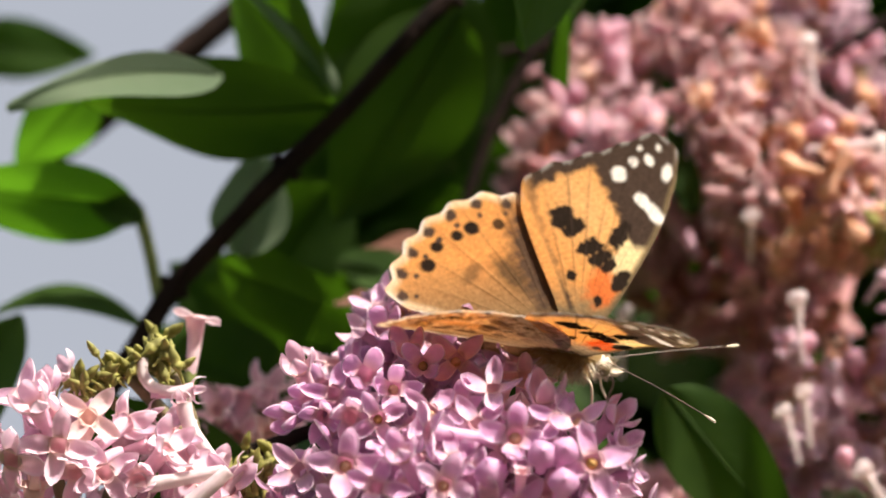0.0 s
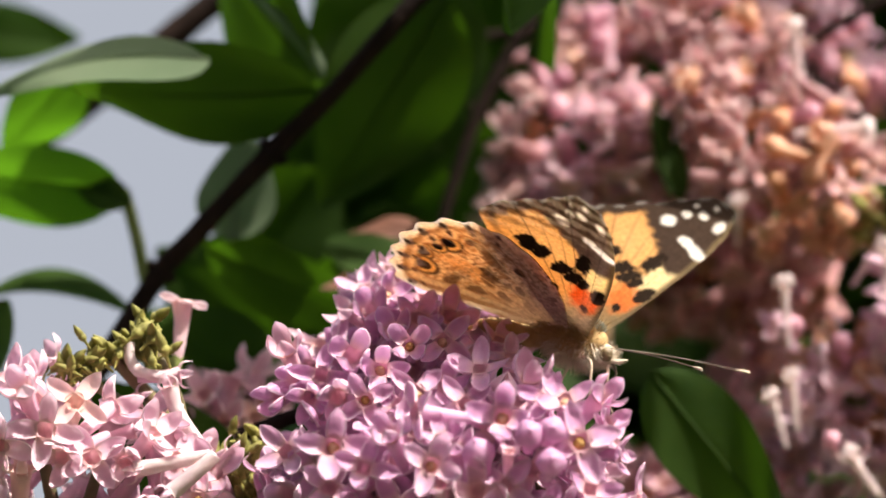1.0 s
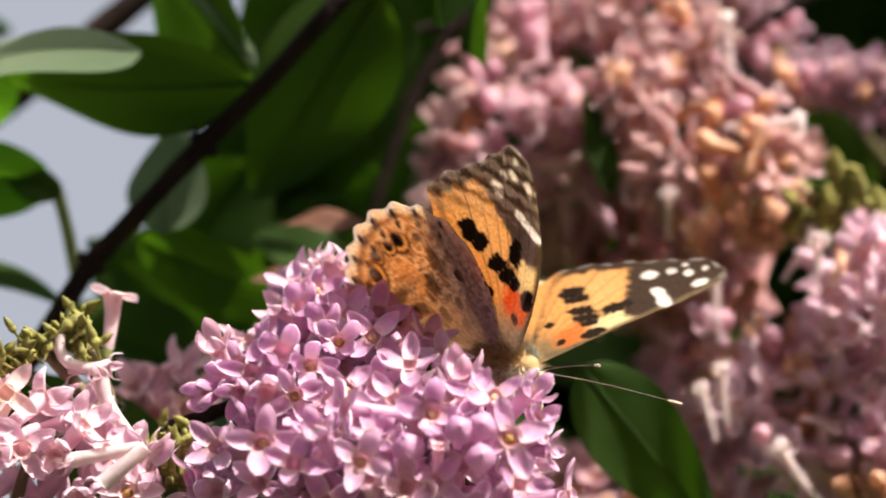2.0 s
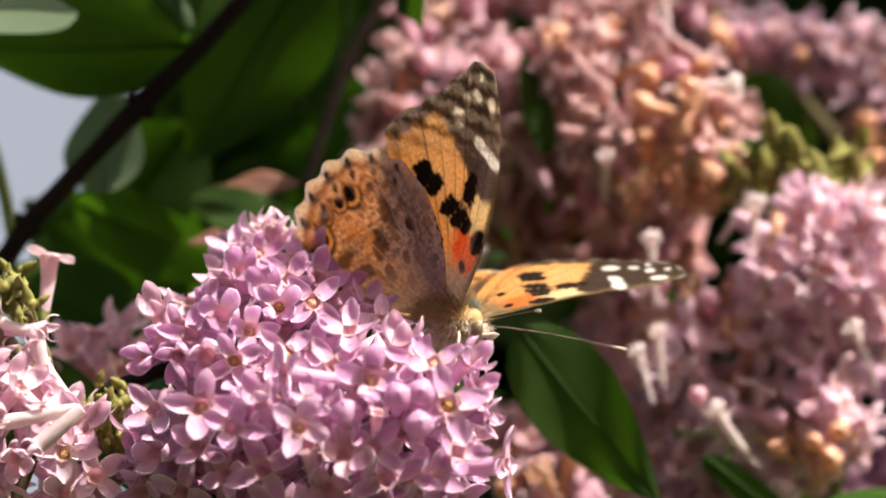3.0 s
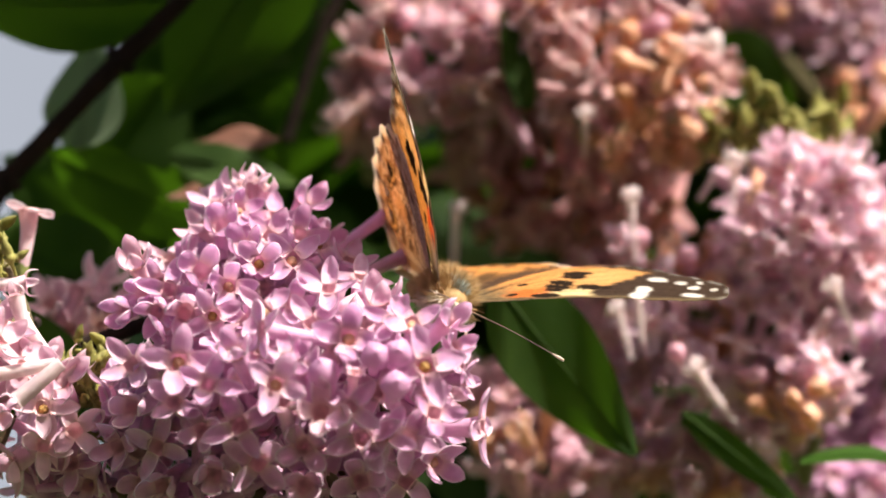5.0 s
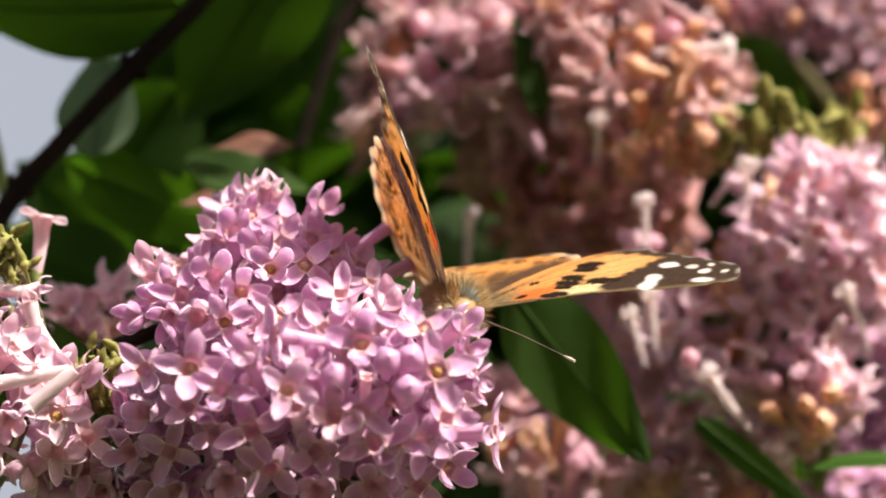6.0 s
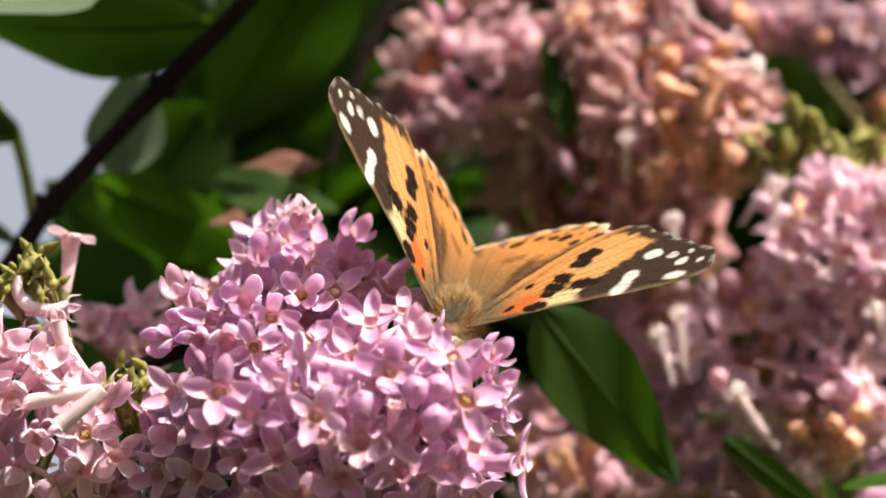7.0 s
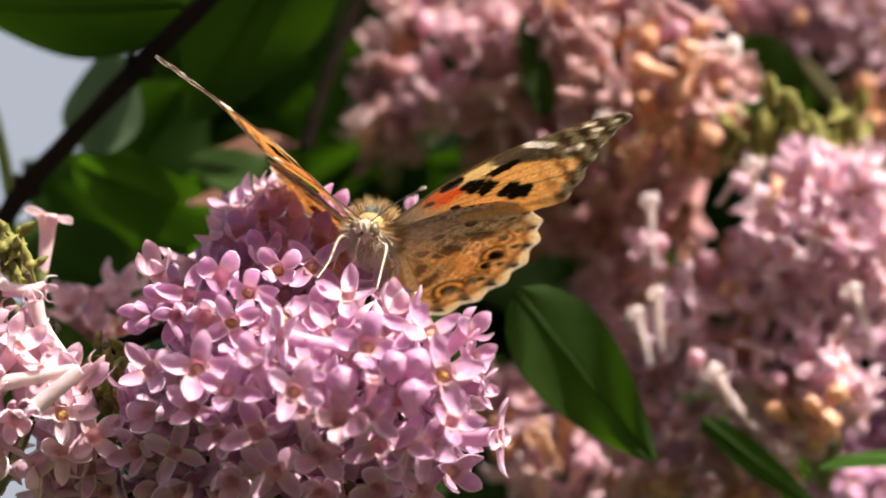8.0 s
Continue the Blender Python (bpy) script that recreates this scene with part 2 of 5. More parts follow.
def spindle_mesh(name, mat):
    """A tight pointed bud in its calyx."""
    V = []
    for z, r in ((2.0, 0.05), (1.6, 0.26), (1.0, 0.5), (0.4, 0.58), (0.05, 0.46), (0.0, 0.66), (-0.5, 0.52), (-0.9, 0.2), (-2.4, 0.15)):
        for j in range(8):
            a = j * math.pi / 4
            k = 1.12 if j % 2 else 0.9
            V.append((r * k * math.cos(a), r * k * math.sin(a), z))
    return mesh_from(name, np.array(V) * MM, grid_faces(9, 8, 0, True), [mat])


def stamen_mesh(name, mat):
    V, Fc = [], []
    for (cx, cy, r, h) in ((0.0, 0.0, 0.6, 0.34), (0.26, 0.12, 0.26, 0.4), (-0.24, -0.14, 0.26, 0.38), (0.02, 0.3, 0.2, 0.36)):
        b0 = len(V)
        for i in range(4):
            f = i / 3 * math.pi / 2
            for j in range(8):
                a = j * math.pi / 4
                V.append((cx + r * math.cos(f) * math.cos(a), cy + r * math.cos(f) * math.sin(a), -0.62 + h * math.sin(f) * 1.4))
        Fc += grid_faces(4, 8, b0, True)
    return mesh_from(name, np.array(V) * MM, Fc, [mat])


def calyx_mesh(name, mat):
    V = []
    for z, r in ((1.3, 0.85), (0.8, 0.72), (0, 0.68), (-0.5, 0.4), (-2.2, 0.22)):
        for j in range(8):
            a = j * math.pi / 4
            V.append((r * math.cos(a), r * math.sin(a), z + (0.45 if z > 1 and j % 2 else 0)))
    return mesh_from(name, np.array(V) * MM, grid_faces(5, 8, 0, True), [mat])


def floret_set(mat, tag):
    return [floret_mesh("floret " + tag, mat, 74, 3.3, 1.1, 8, 0.7, 3),
            floret_mesh("floret " + tag, mat, 55, 3.3, 1.05, 8, 0.9, 5),
            floret_mesh("floret " + tag, mat, 86, 3.45, 1.1, 7.5, 0.6, 8, 0.05),
            floret_mesh("floret " + tag, mat, 104, 3.2, 1.02, 8.5, 0.5, 11, -0.06),
            floret_mesh("floret " + tag, mat, 36, 3.2, 1.08, 7, 1.0, 14, 0.08),
            floret_mesh("floret " + tag, mat, 66, 3.0, 1.12, 8, 1.1, 21, -0.04),
            floret_mesh("floret " + tag, mat, 92, 3.35, 1.05, 8, 0.8, 33, 0.03)]


FLORETS = floret_set(PETAL, "lilac")
FLORETS_PALE = floret_set(PETAL_PALE, "pale")
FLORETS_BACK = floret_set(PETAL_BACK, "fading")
FLORETS_FAR = floret_set(PETAL_FAR, "soft")
FLORETS_SHADED_MAUVE = floret_set(PETAL_SHADED_MAUVE, "mauve")
FLORETS_SHADED = floret_set(PETAL_SHADED, "dusky")
BUD, BUD_BACK = bud_mesh("bud", PETAL), bud_mesh("bud fading", PETAL_FAR, 5.5, 1.15)
GREEN_BUD = spindle_mesh("green bud", GREEN)
WITHERED = [wither_mesh("withered", WITHER, s) for s in (1, 2, 7)] + [floret_mesh("shrivelled", WITHER, 30, 2.3, 0.95, 6, 1.4, 23)]
SHRIVELLED = [floret_mesh("shrivelled", PETAL_PALE, 30, 2.2, 0.6, 6, 1.5, 31), floret_mesh("shrivelled", PETAL_PALE, 50, 2.1, 0.5, 6, 1.0, 37)]
WITHERED_SHADED = [wither_mesh("dry", WITHER_SHADED, s) for s in (4, 5, 6)]
STAMENS, THROAT = stamen_mesh("stamens", STAMEN), stamen_mesh("throat", STAMEN_DARK)
TUBE_FLORET = floret_mesh("floret long", PETAL_PALE, 100, 2.3, 0.95, 7.5, 0.35, 17, 0.06, 1.0)
STUB_FLORET = floret_mesh("floret stub", PETAL_WHITE, 30, 1.5, 0.75, 7.5, 0.6, 27, 0.05, 0.55)
LONG_FLORET = floret_mesh("floret slender", PETAL, 70, 2.8, 1.1, 10.5, 0.6, 29, 0.03, 0.9)
CALYX_CUP = calyx_mesh("calyx", CALYX)


def on_lobes(lobes, spacing, seed, count=4000, back=0.75):
    """Places and outward directions spread over a union of ellipsoids (millimetres), about one spacing apart."""
    rng = random.Random(seed)
    kept = []
    area = [r[0] * r[1] + r[1] * r[2] + r[0] * r[2] for c, r in lobes]
    for _ in range(count):
        c, r = rng.choices(lobes, area)[0]
        z, a = rng.uniform(-1, 1), rng.uniform(0, 2 * math.pi)
        k = math.sqrt(1 - z * z)
        u = Vector((k * math.cos(a), k * math.sin(a), z))
        p = Vector([c[i] + r[i] * u[i] for i in range(3)])
        if any(sum(((p[i] - cc[i]) / rr[i]) ** 2 for i in range(3)) < 0.86 for cc, rr in lobes if cc is not c):
            continue
        nrm = Vector([u[i] / r[i] for i in range(3)]).normalized()
        gap = spacing * (1.7 if nrm.y > back else 1.0)
        if all((p - q).length > gap for q, _n in kept):
            kept.append((p, nrm))
    return kept


def cluster_of(name, label, lobes, root, meshes, seed, spacing=4.2, face=(0.0, -0.35, 0.3), extra=(), extra_share=0.0, group="flower clusters on the lilac",
               buds=0.05, scale=1.0, stamens=False, fixed=(), jitter=0.35):
    """One flower cluster: a branched stalk that carries florets, buds and spent florets."""
    rng = random.Random(seed)
    home = thing(name, label, "flower cluster", root, group)
    hub = Vector(root)

    def inside(p):
        return (Vector(p) - hub) * MM
    mids = [Vector(c) for c, r in lobes]
    for c in mids:
        k = hub.lerp(c, 0.5) + Vector((rng.uniform(-2, 2), rng.uniform(-2, 2), 1))
        part("stalk", tube_mesh("stalk", [inside(hub), inside(k), inside(c)], [0.0011, 0.0009, 0.0006], STALK, 7), home)
    spots = [(Vector(p), Vector(d), sc * scale, kind) for p, d, sc, kind in fixed]
    for p, nrm in on_lobes(lobes, spacing, seed):
        if any((p - q[0]).length < spacing * 0.8 for q in spots[:len(fixed)]):
            continue
        d = (nrm + Vector(face) + Vector((rng.gauss(0, jitter), rng.gauss(0, jitter), rng.gauss(0, jitter)))).normalized()
        x = rng.random()
        kind = "bud" if x < buds else "spent" if x < buds + extra_share else "open"
        spots.append((p, d, scale * rng.uniform(0.9, 1.15), kind))
    for p, d, sc, kind in spots:
        m = Matrix.Translation(inside(p)) @ toward(d, rng.uniform(0, 6.28)) @ Matrix.Scale(sc, 4)
        if kind == "bud":
            part("bud", BUD if meshes is FLORETS else BUD_BACK, home, m)
        elif kind == "green":
            part("bud", GREEN_BUD, home, m, "small green bud")
        elif kind in ("tube", "stub", "long"):
            f = part("floret", {"tube": TUBE_FLORET, "stub": STUB_FLORET, "long": LONG_FLORET}[kind], home, m, "pale floret on a long tube")
            if kind == "tube":
                part("calyx", CALYX_CUP, f, Matrix.Translation((0.0005, 0, -0.0078)), "small green calyx")
        elif kind == "spent":
            part("withered_floret", rng.choice(extra), home, m, "withered brown floret")
        else:
            f = part("floret", rng.choice(meshes), home, m)
            if stamens and (kind == "t" or rng.random() < 0.12):
                part("throat", STAMENS if rng.random() < 0.75 else THROAT, f, None, "yellow throat of the floret")
    return home


# ---- the main cluster, on which the butterfly sits ----
MAIN_LOBES = [((-22.5, 28.0, 3.0), (2.6, 6, 2.5)), ((-26.7, 20.0, -5.6), (4.8, 9, 3.5)), ((-16.4, 20.0, -3.0), (5.5, 10, 4.5)), ((-7.1, 0.0, -14.4), (5.6, 13, 3.9)), ((-21.0, 4.0, -17.5), (10.4, 17, 6.9)), ((-2.8, 2.0, -20.2), (5.0, 13, 5.6)), ((-30.7, 10.0, -20.9), (5.1, 11, 5.1)), ((-18.7, 12.0, -27.7), (14.6, 15, 7.6)), ((-39.9, 16.0, -28.1), (4.8, 9, 3.5))]
FIXED = [((-32.3, 4.5, -4.6), (-0.25, -0.75, 0.55), 1, "open"), ((-24.7, -4.4, -6.3), (0.05, -0.95, 0.12), 1.15, "open"), ((-21.5, -8.4, -8.3), (0.1, -0.95, 0.1), 1.02, "t"),
         ((-23.2, -11.9, -12.0), (0.0, -0.9, -0.15), 0.9, "t"), ((-31.2, -2.0, -8.5), (-0.5, -0.6, 0.1), 0.85, "open"), ((-28.2, -4.7, -8.4), (-0.2, -0.85, 0.05), 0.95, "open"),
         ((-33.0, -2.4, -10.5), (-0.6, -0.6, -0.25), 0.95, "open"), ((-29.5, -5.5, -10.9), (-0.2, -0.85, -0.4), 0.9, "open"), ((-26.3, -8.5, -11.2), (0.1, -0.85, -0.4), 1, "open"),
         ((-23.9, 17.0, 3.6), (-0.2, -0.4, 0.85), 0.95, "open"), ((-21.0, 15.0, 2.6), (0.3, -0.85, 0.25), 0.85, "t"), ((-23.1, 11.0, 0.2), (-0.1, -0.85, 0.45), 1.05, "open"),
         ((-25.6, 15.0, 0.6), (-0.6, -0.5, 0.5), 0.9, "open"), ((-16.9, 15.0, 1.9), (0.15, -0.6, 0.65), 1, "open"), ((-13.7, 18.0, 3.7), (0.5, -0.45, 0.65), 1.05, "open"),
         ((-17.5, 10.3, -0.9), (0.0, -0.85, 0.4), 1, "open"), ((-14.1, 10.6, -0.7), (0.3, -0.85, 0.3), 1, "open"), ((-20.2, 5.2, -2.7), (-0.1, -0.85, 0.35), 1, "open"),
         ((-11.8, 13.2, -1.4), (0.4, -0.75, 0.2), 0.95, "open"), ((-14.7, 1.5, -4.4), (0.2, -0.9, 0.2), 1, "open"), ((-18.4, -1.4, -5.1), (0.0, -0.9, 0.1), 0.95, "open"),
         ((-21.5, 18.0, 5.7), (-0.3, -0.5, 0.7), 0.8, "spent"), ((-19.7, 19.0, 6.4), (0.0, -0.4, 0.9), 0.85, "spent"), ((-18.2, 19.0, 5.5), (0.4, -0.5, 0.7), 0.8, "spent"),
         ((-10.6, -9.6, -8.7), (-0.1, -0.65, 0.7), 1.05, "open"), ((-8.2, -19.5, -14.9), (0.0, -0.95, 0.2), 1.2, "t"), ((-5.2, -10.7, -10.3), (0.05, -0.5, 0.85), 1.1, "open"),
         ((-3.6, -14.2, -12.7), (0.1, -0.8, 0.4), 0.9, "open"), ((-1.4, -14.3, -12.8), (0.05, -0.8, 0.5), 1, "t"), ((2.5, -11.2, -12.4), (0.55, -0.6, 0.5), 1, "open"),
         ((0.1, -22.0, -18.1), (0.12, -0.92, 0.1), 1.2, "t"), ((-5.3, -23.0, -17.2), (0.05, -0.9, 0.2), 1, "bud"), ((-2.9, -22.7, -16.9), (0.1, -0.9, 0.15), 1, "bud"),
         ((-3.1, -24.0, -20.4), (0.1, -0.9, 0.2), 1, "bud"), ((-10.9, -21.0, -18.8), (-0.2, -0.6, 0.7), 1.05, "bud"), ((-17.7, -16.8, -13.8), (-0.88, -0.4, 0.15), 1, "open"),
         ((-13.3, -18.0, -18.2), (-0.1, -0.7, 0.6), 0.9, "open"), ((-7.6, -18.0, -18.5), (0.1, -0.6, 0.7), 0.7, "spent"), ((3.7, -13.0, -17.0), (0.75, -0.4, 0.35), 0.85, "open"),
         ((4.2, -12.0, -18.9), (0.85, -0.3, -0.1), 0.75, "open"), ((3.2, -12.2, -15.2), (0.7, -0.4, 0.5), 0.8, "open"), ((-32.2, -7.0, -16.9), (-0.3, -0.85, 0.2), 1.05, "open"),
         ((-26.7, -16.0, -17.3), (0.0, -1.0, 0.05), 1.2, "t"), ((-20.4, -18.8, -16.6), (-0.25, -0.75, 0.4), 0.95, "t"), ((-16.0, -23.0, -20.2), (0.0, -0.95, 0.1), 1.1, "t"),
         ((-15.2, -19.5, -22.0), (-0.1, -0.7, 0.65), 0.95, "open"), ((-20.1, -16.3, -24.2), (0.0, -0.9, -0.2), 1.15, "open"), ((-27.3, -12.5, -21.4), (-0.1, -0.9, 0.1), 1, "open"),
         ((-32.2, -5.8, -21.4), (-0.4, -0.8, 0.0), 1.05, "open"), ((-11.2, -20.2, -23.0), (0.0, -0.95, 0.0), 1.15, "open"), ((6.3, -7.1, -23.7), (0.93, -0.3, 0.02), 1.1, "open"),
         ((1.0, -16.1, -22.8), (0.3, -0.8, 0.3), 1, "open"), ((-6.7, -16.5, -25.6), (-0.1, -0.9, 0.1), 1.1, "open"), ((-4.2, -16.1, -25.1), (0.1, -0.8, 0.4), 1, "open"),
         ((-1.8, -13.5, -25.4), (0.3, -0.85, 0.0), 1, "open"), ((1.3, -5.9, -27.6), (0.5, -0.7, -0.2), 1, "open"), ((-8.1, -20.8, -22.6), (0.1, -0.85, 0.3), 1, "open"),
         ((-23.4, -18.0, -19.9), (0.1, -0.85, 0.3), 1, "open"), ((-13.1, -15.3, -26.4), (0.0, -0.95, -0.1), 1.1, "open"), ((-24.2, -12.7, -24.4), (-0.2, -0.9, -0.2), 1, "open"),
         ((-29.5, -4.3, -25.7), (-0.3, -0.85, -0.2), 1.05, "open"), ((-18.1, -11.9, -28.0), (0.0, -0.9, -0.3), 1.1, "open"), ((-34.1, 1.7, -25.3), (-0.4, -0.8, -0.2), 1.05, "open"),
         ((-23.1, -7.4, -29.0), (-0.1, -0.9, -0.3), 1.1, "open"), ((-13.2, -8.8, -30.3), (0.0, -0.9, -0.3), 1.1, "open"), ((-7.0, -8.6, -29.7), (0.1, -0.9, -0.2), 1.1, "open"),
         ((-2.1, -5.6, -29.5), (0.3, -0.85, -0.2), 1.05, "open"), ((-29.0, 0.2, -29.7), (-0.2, -0.9, -0.3), 1.1, "open"), ((-39.4, 6.1, -26.9), (-0.4, -0.8, 0.1), 1, "open"),
         ((-37.6, 8.2, -29.2), (-0.3, -0.9, -0.1), 1, "open"), ((-42.8, 11.6, -27.8), (-0.5, -0.7, 0.2), 1, "open"), ((-14.9, -17.0, -16.8), (0.0, -0.8, 0.5), 0.85, "open"),
         ((-12.3, -12.3, -12.7), (0.1, -0.85, 0.4), 0.95, "open"), ((-14.5, -8.7, -10.2), (0.2, -0.85, 0.3), 0.95, "open"), ((-17.5, -11.4, -11.3), (-0.1, -0.9, 0.3), 0.95, "open"),
         ((-7.2, 1.3, -6.4), (0.1, -0.5, 0.7), 0.95, "open"), ((-3.8, 26.0, 3.8), (0.8, -0.1, 0.6), 1, "long"), ((-2.1, 24.0, -1.7), (0.85, -0.1, 0.35), 1, "long"),
         ((-8.5, 9.3, -3.7), (0.3, -0.5, 0.7), 0.9, "open")]
PIVOT = (0.0, 0.0, -45.0)
main_cluster = cluster_of("flower_cluster", "dense cluster of lilac-pink four-petalled florets the butterfly feeds on", MAIN_LOBES, PIVOT, FLORETS, 4, 3.65,
                          (0.0, -0.4, 0.3), SHRIVELLED, 0.05, stamens=True, fixed=FIXED, buds=0.12, scale=1.0, jitter=0.6)


def bud_spray(places, seed, n=15, spread=1.05, size=1.0):
    """Tight little groups of green buds."""
    rg, out = random.Random(seed), []
    for p in places:
        for _ in range(n):
            q = Vector(p) + Vector((rg.gauss(0, spread), rg.gauss(0, spread), rg.gauss(0, spread)))
            out.append((q, (rg.gauss(0, 0.7), rg.gauss(-0.4, 0.6), 0.8 + rg.gauss(0, 0.4)), size * rg.uniform(0.7, 1.1), "green"))
    return out


# ---- the paler cluster beside it ----
LEFT_FIXED = [((-45.2, 22.0, 3.1), (0.05, 0.1, 1), 1.0, "tube"), ((-60.1, 0.0, -10.2), (-0.2, -0.9, 0.3), 1.0, "open"),
              ((-55.8, 0.0, -10.3), (0.1, -0.95, 0.2), 1.0, "open"),
              ((-53.8, -2.0, -16.7), (0.1, -0.9, 0.0), 1.0, "open"),
              ((-50.3, 0.0, -17.0), (0.2, -0.9, -0.1), 0.95, "open"),
              ((-62.6, 0.0, -14.9), (-0.2, -0.9, -0.1), 1.0, "open"),
              ((-59.3, 10.0, -4.5), (-0.6, -0.2, 0.7), 0.8, "open")]
LEFT_FIXED += bud_spray([(-57.0, 8.0, -5.7), (-54.7, 8.0, -5.0), (-52.3, 9.0, -4.0), (-48.7, 10.0, -1.4), (-48.2, 10.0, -3.0), (-37.8, 12.0, -14.1), (-38.4, 12.0, -16.6), (-37.5, 12.0, -19.2)], 31)

LEFT_LOBES = [((-60.4, 4.0, -12.7), (9, 9, 6)), ((-53.6, 6.0, -17.0), (10, 9, 7)), ((-62.6, 8.0, -21.2), (11, 10, 8)), ((-46.1, 8.0, -21.3), (9, 8, 6)), ((-70.3, 8.0, -16.7), (9, 9, 8))]
left_cluster = cluster_of("flower_cluster", "pale pink lilac florets with long white tubes and green buds", LEFT_LOBES, (-56.2, 15.0, -36.7), FLORETS_PALE, 9, 4.1,
                          (-0.1, -0.5, 0.1), SHRIVELLED, 0.06, stamens=True, jitter=0.5, fixed=LEFT_FIXED, scale=1.05)
small_cluster = cluster_of("flower_cluster", "small sprig of dull mauve florets behind the main cluster", [((-42.0, 48.0, -6.7), (4.5, 4, 3.5)), ((-39.5, 50.0, -5.2), (3, 3, 3.5))],
                           (-40.1, 50.0, -18.3), FLORETS_FAR, 12, 4.0)

hub = left_cluster.location.copy()
for tip, r in (((-52.3, 9.0, -4.6), 0.0010), ((-48.7, 10.0, -2.0), 0.0009), ((-57.0, 9.0, -5.9), 0.0008)):
    low = at((-44.0, 14.0, -18.3)) - hub
    top = at(tip) - hub
    part("stalk", tube_mesh("stalk", [low, low.lerp(top, 0.5) + Vector((0.001, 0, 0.001)), top], [r * 1.3, r, r * 0.6], STALK, 7), left_cluster)

LEFT_TUBES = [
    ("pale floret tube bent like a hook", [(-50.4, 8.0, -2.9), (-50.3, 8.0, -4.8), (-49.1, 8.0, -6.3), (-46.8, 8.0, -6.8), (-44.7, 8.0, -6.6)], [0.62, 0.68, 0.72, 0.78, 0.9]),
    ("pale closed floret on a long tube", [(-41.6, 6.0, -15.6), (-44.0, 6.0, -12.3), (-45.1, 6.0, -10.4), (-45.7, 6.0, -8.3)], [0.72, 0.8, 0.85, 1.05]),
    ("white floret tube lying across the cluster", [(-40.8, 0.0, -16.3), (-44.9, 0.0, -17.1), (-49.2, 0.0, -17.9)], [0.7, 0.8, 1.0]),
    ("white floret tube lying across the cluster", [(-40.0, -3.0, -16.5), (-42.1, -3.0, -18.3), (-45.0, -3.0, -20.7)], [0.75, 0.85, 1.0]),
    ("pale floret tube standing aslant", [(-41.0, 4.0, -18.9), (-39.7, 4.0, -17.2), (-38.6, 4.0, -15.8)], [0.5, 0.62, 0.75]),
    ("pale thin floret tube in the shade", [(-54.0, 9.0, -11.1), (-51.7, 9.0, -10.2), (-49.3, 9.0, -9.2)], [0.55, 0.42, 0.4]),
    ("pale thin floret tube in the shade", [(-53.7, 8.0, -13.9), (-51.7, 8.0, -13.4), (-49.8, 8.0, -12.9)], [0.6, 0.5, 0.42]),
]
for label, path, radii in LEFT_TUBES:
    f = part("floret", tube_mesh("floret tube", [at(p) - hub for p in path], [r * MM for r in radii], PETAL_WHITE, 12), left_cluster, None, label)
    end, back = at(path[-1]) - hub, at(path[-2]) - hub
    part("withered_mouth", SHRIVELLED[len(path) % 2], f, Matrix.Translation(end) @ toward(end - back) @ Matrix.Scale(0.8, 4), "shrunken lobes at the floret's mouth")

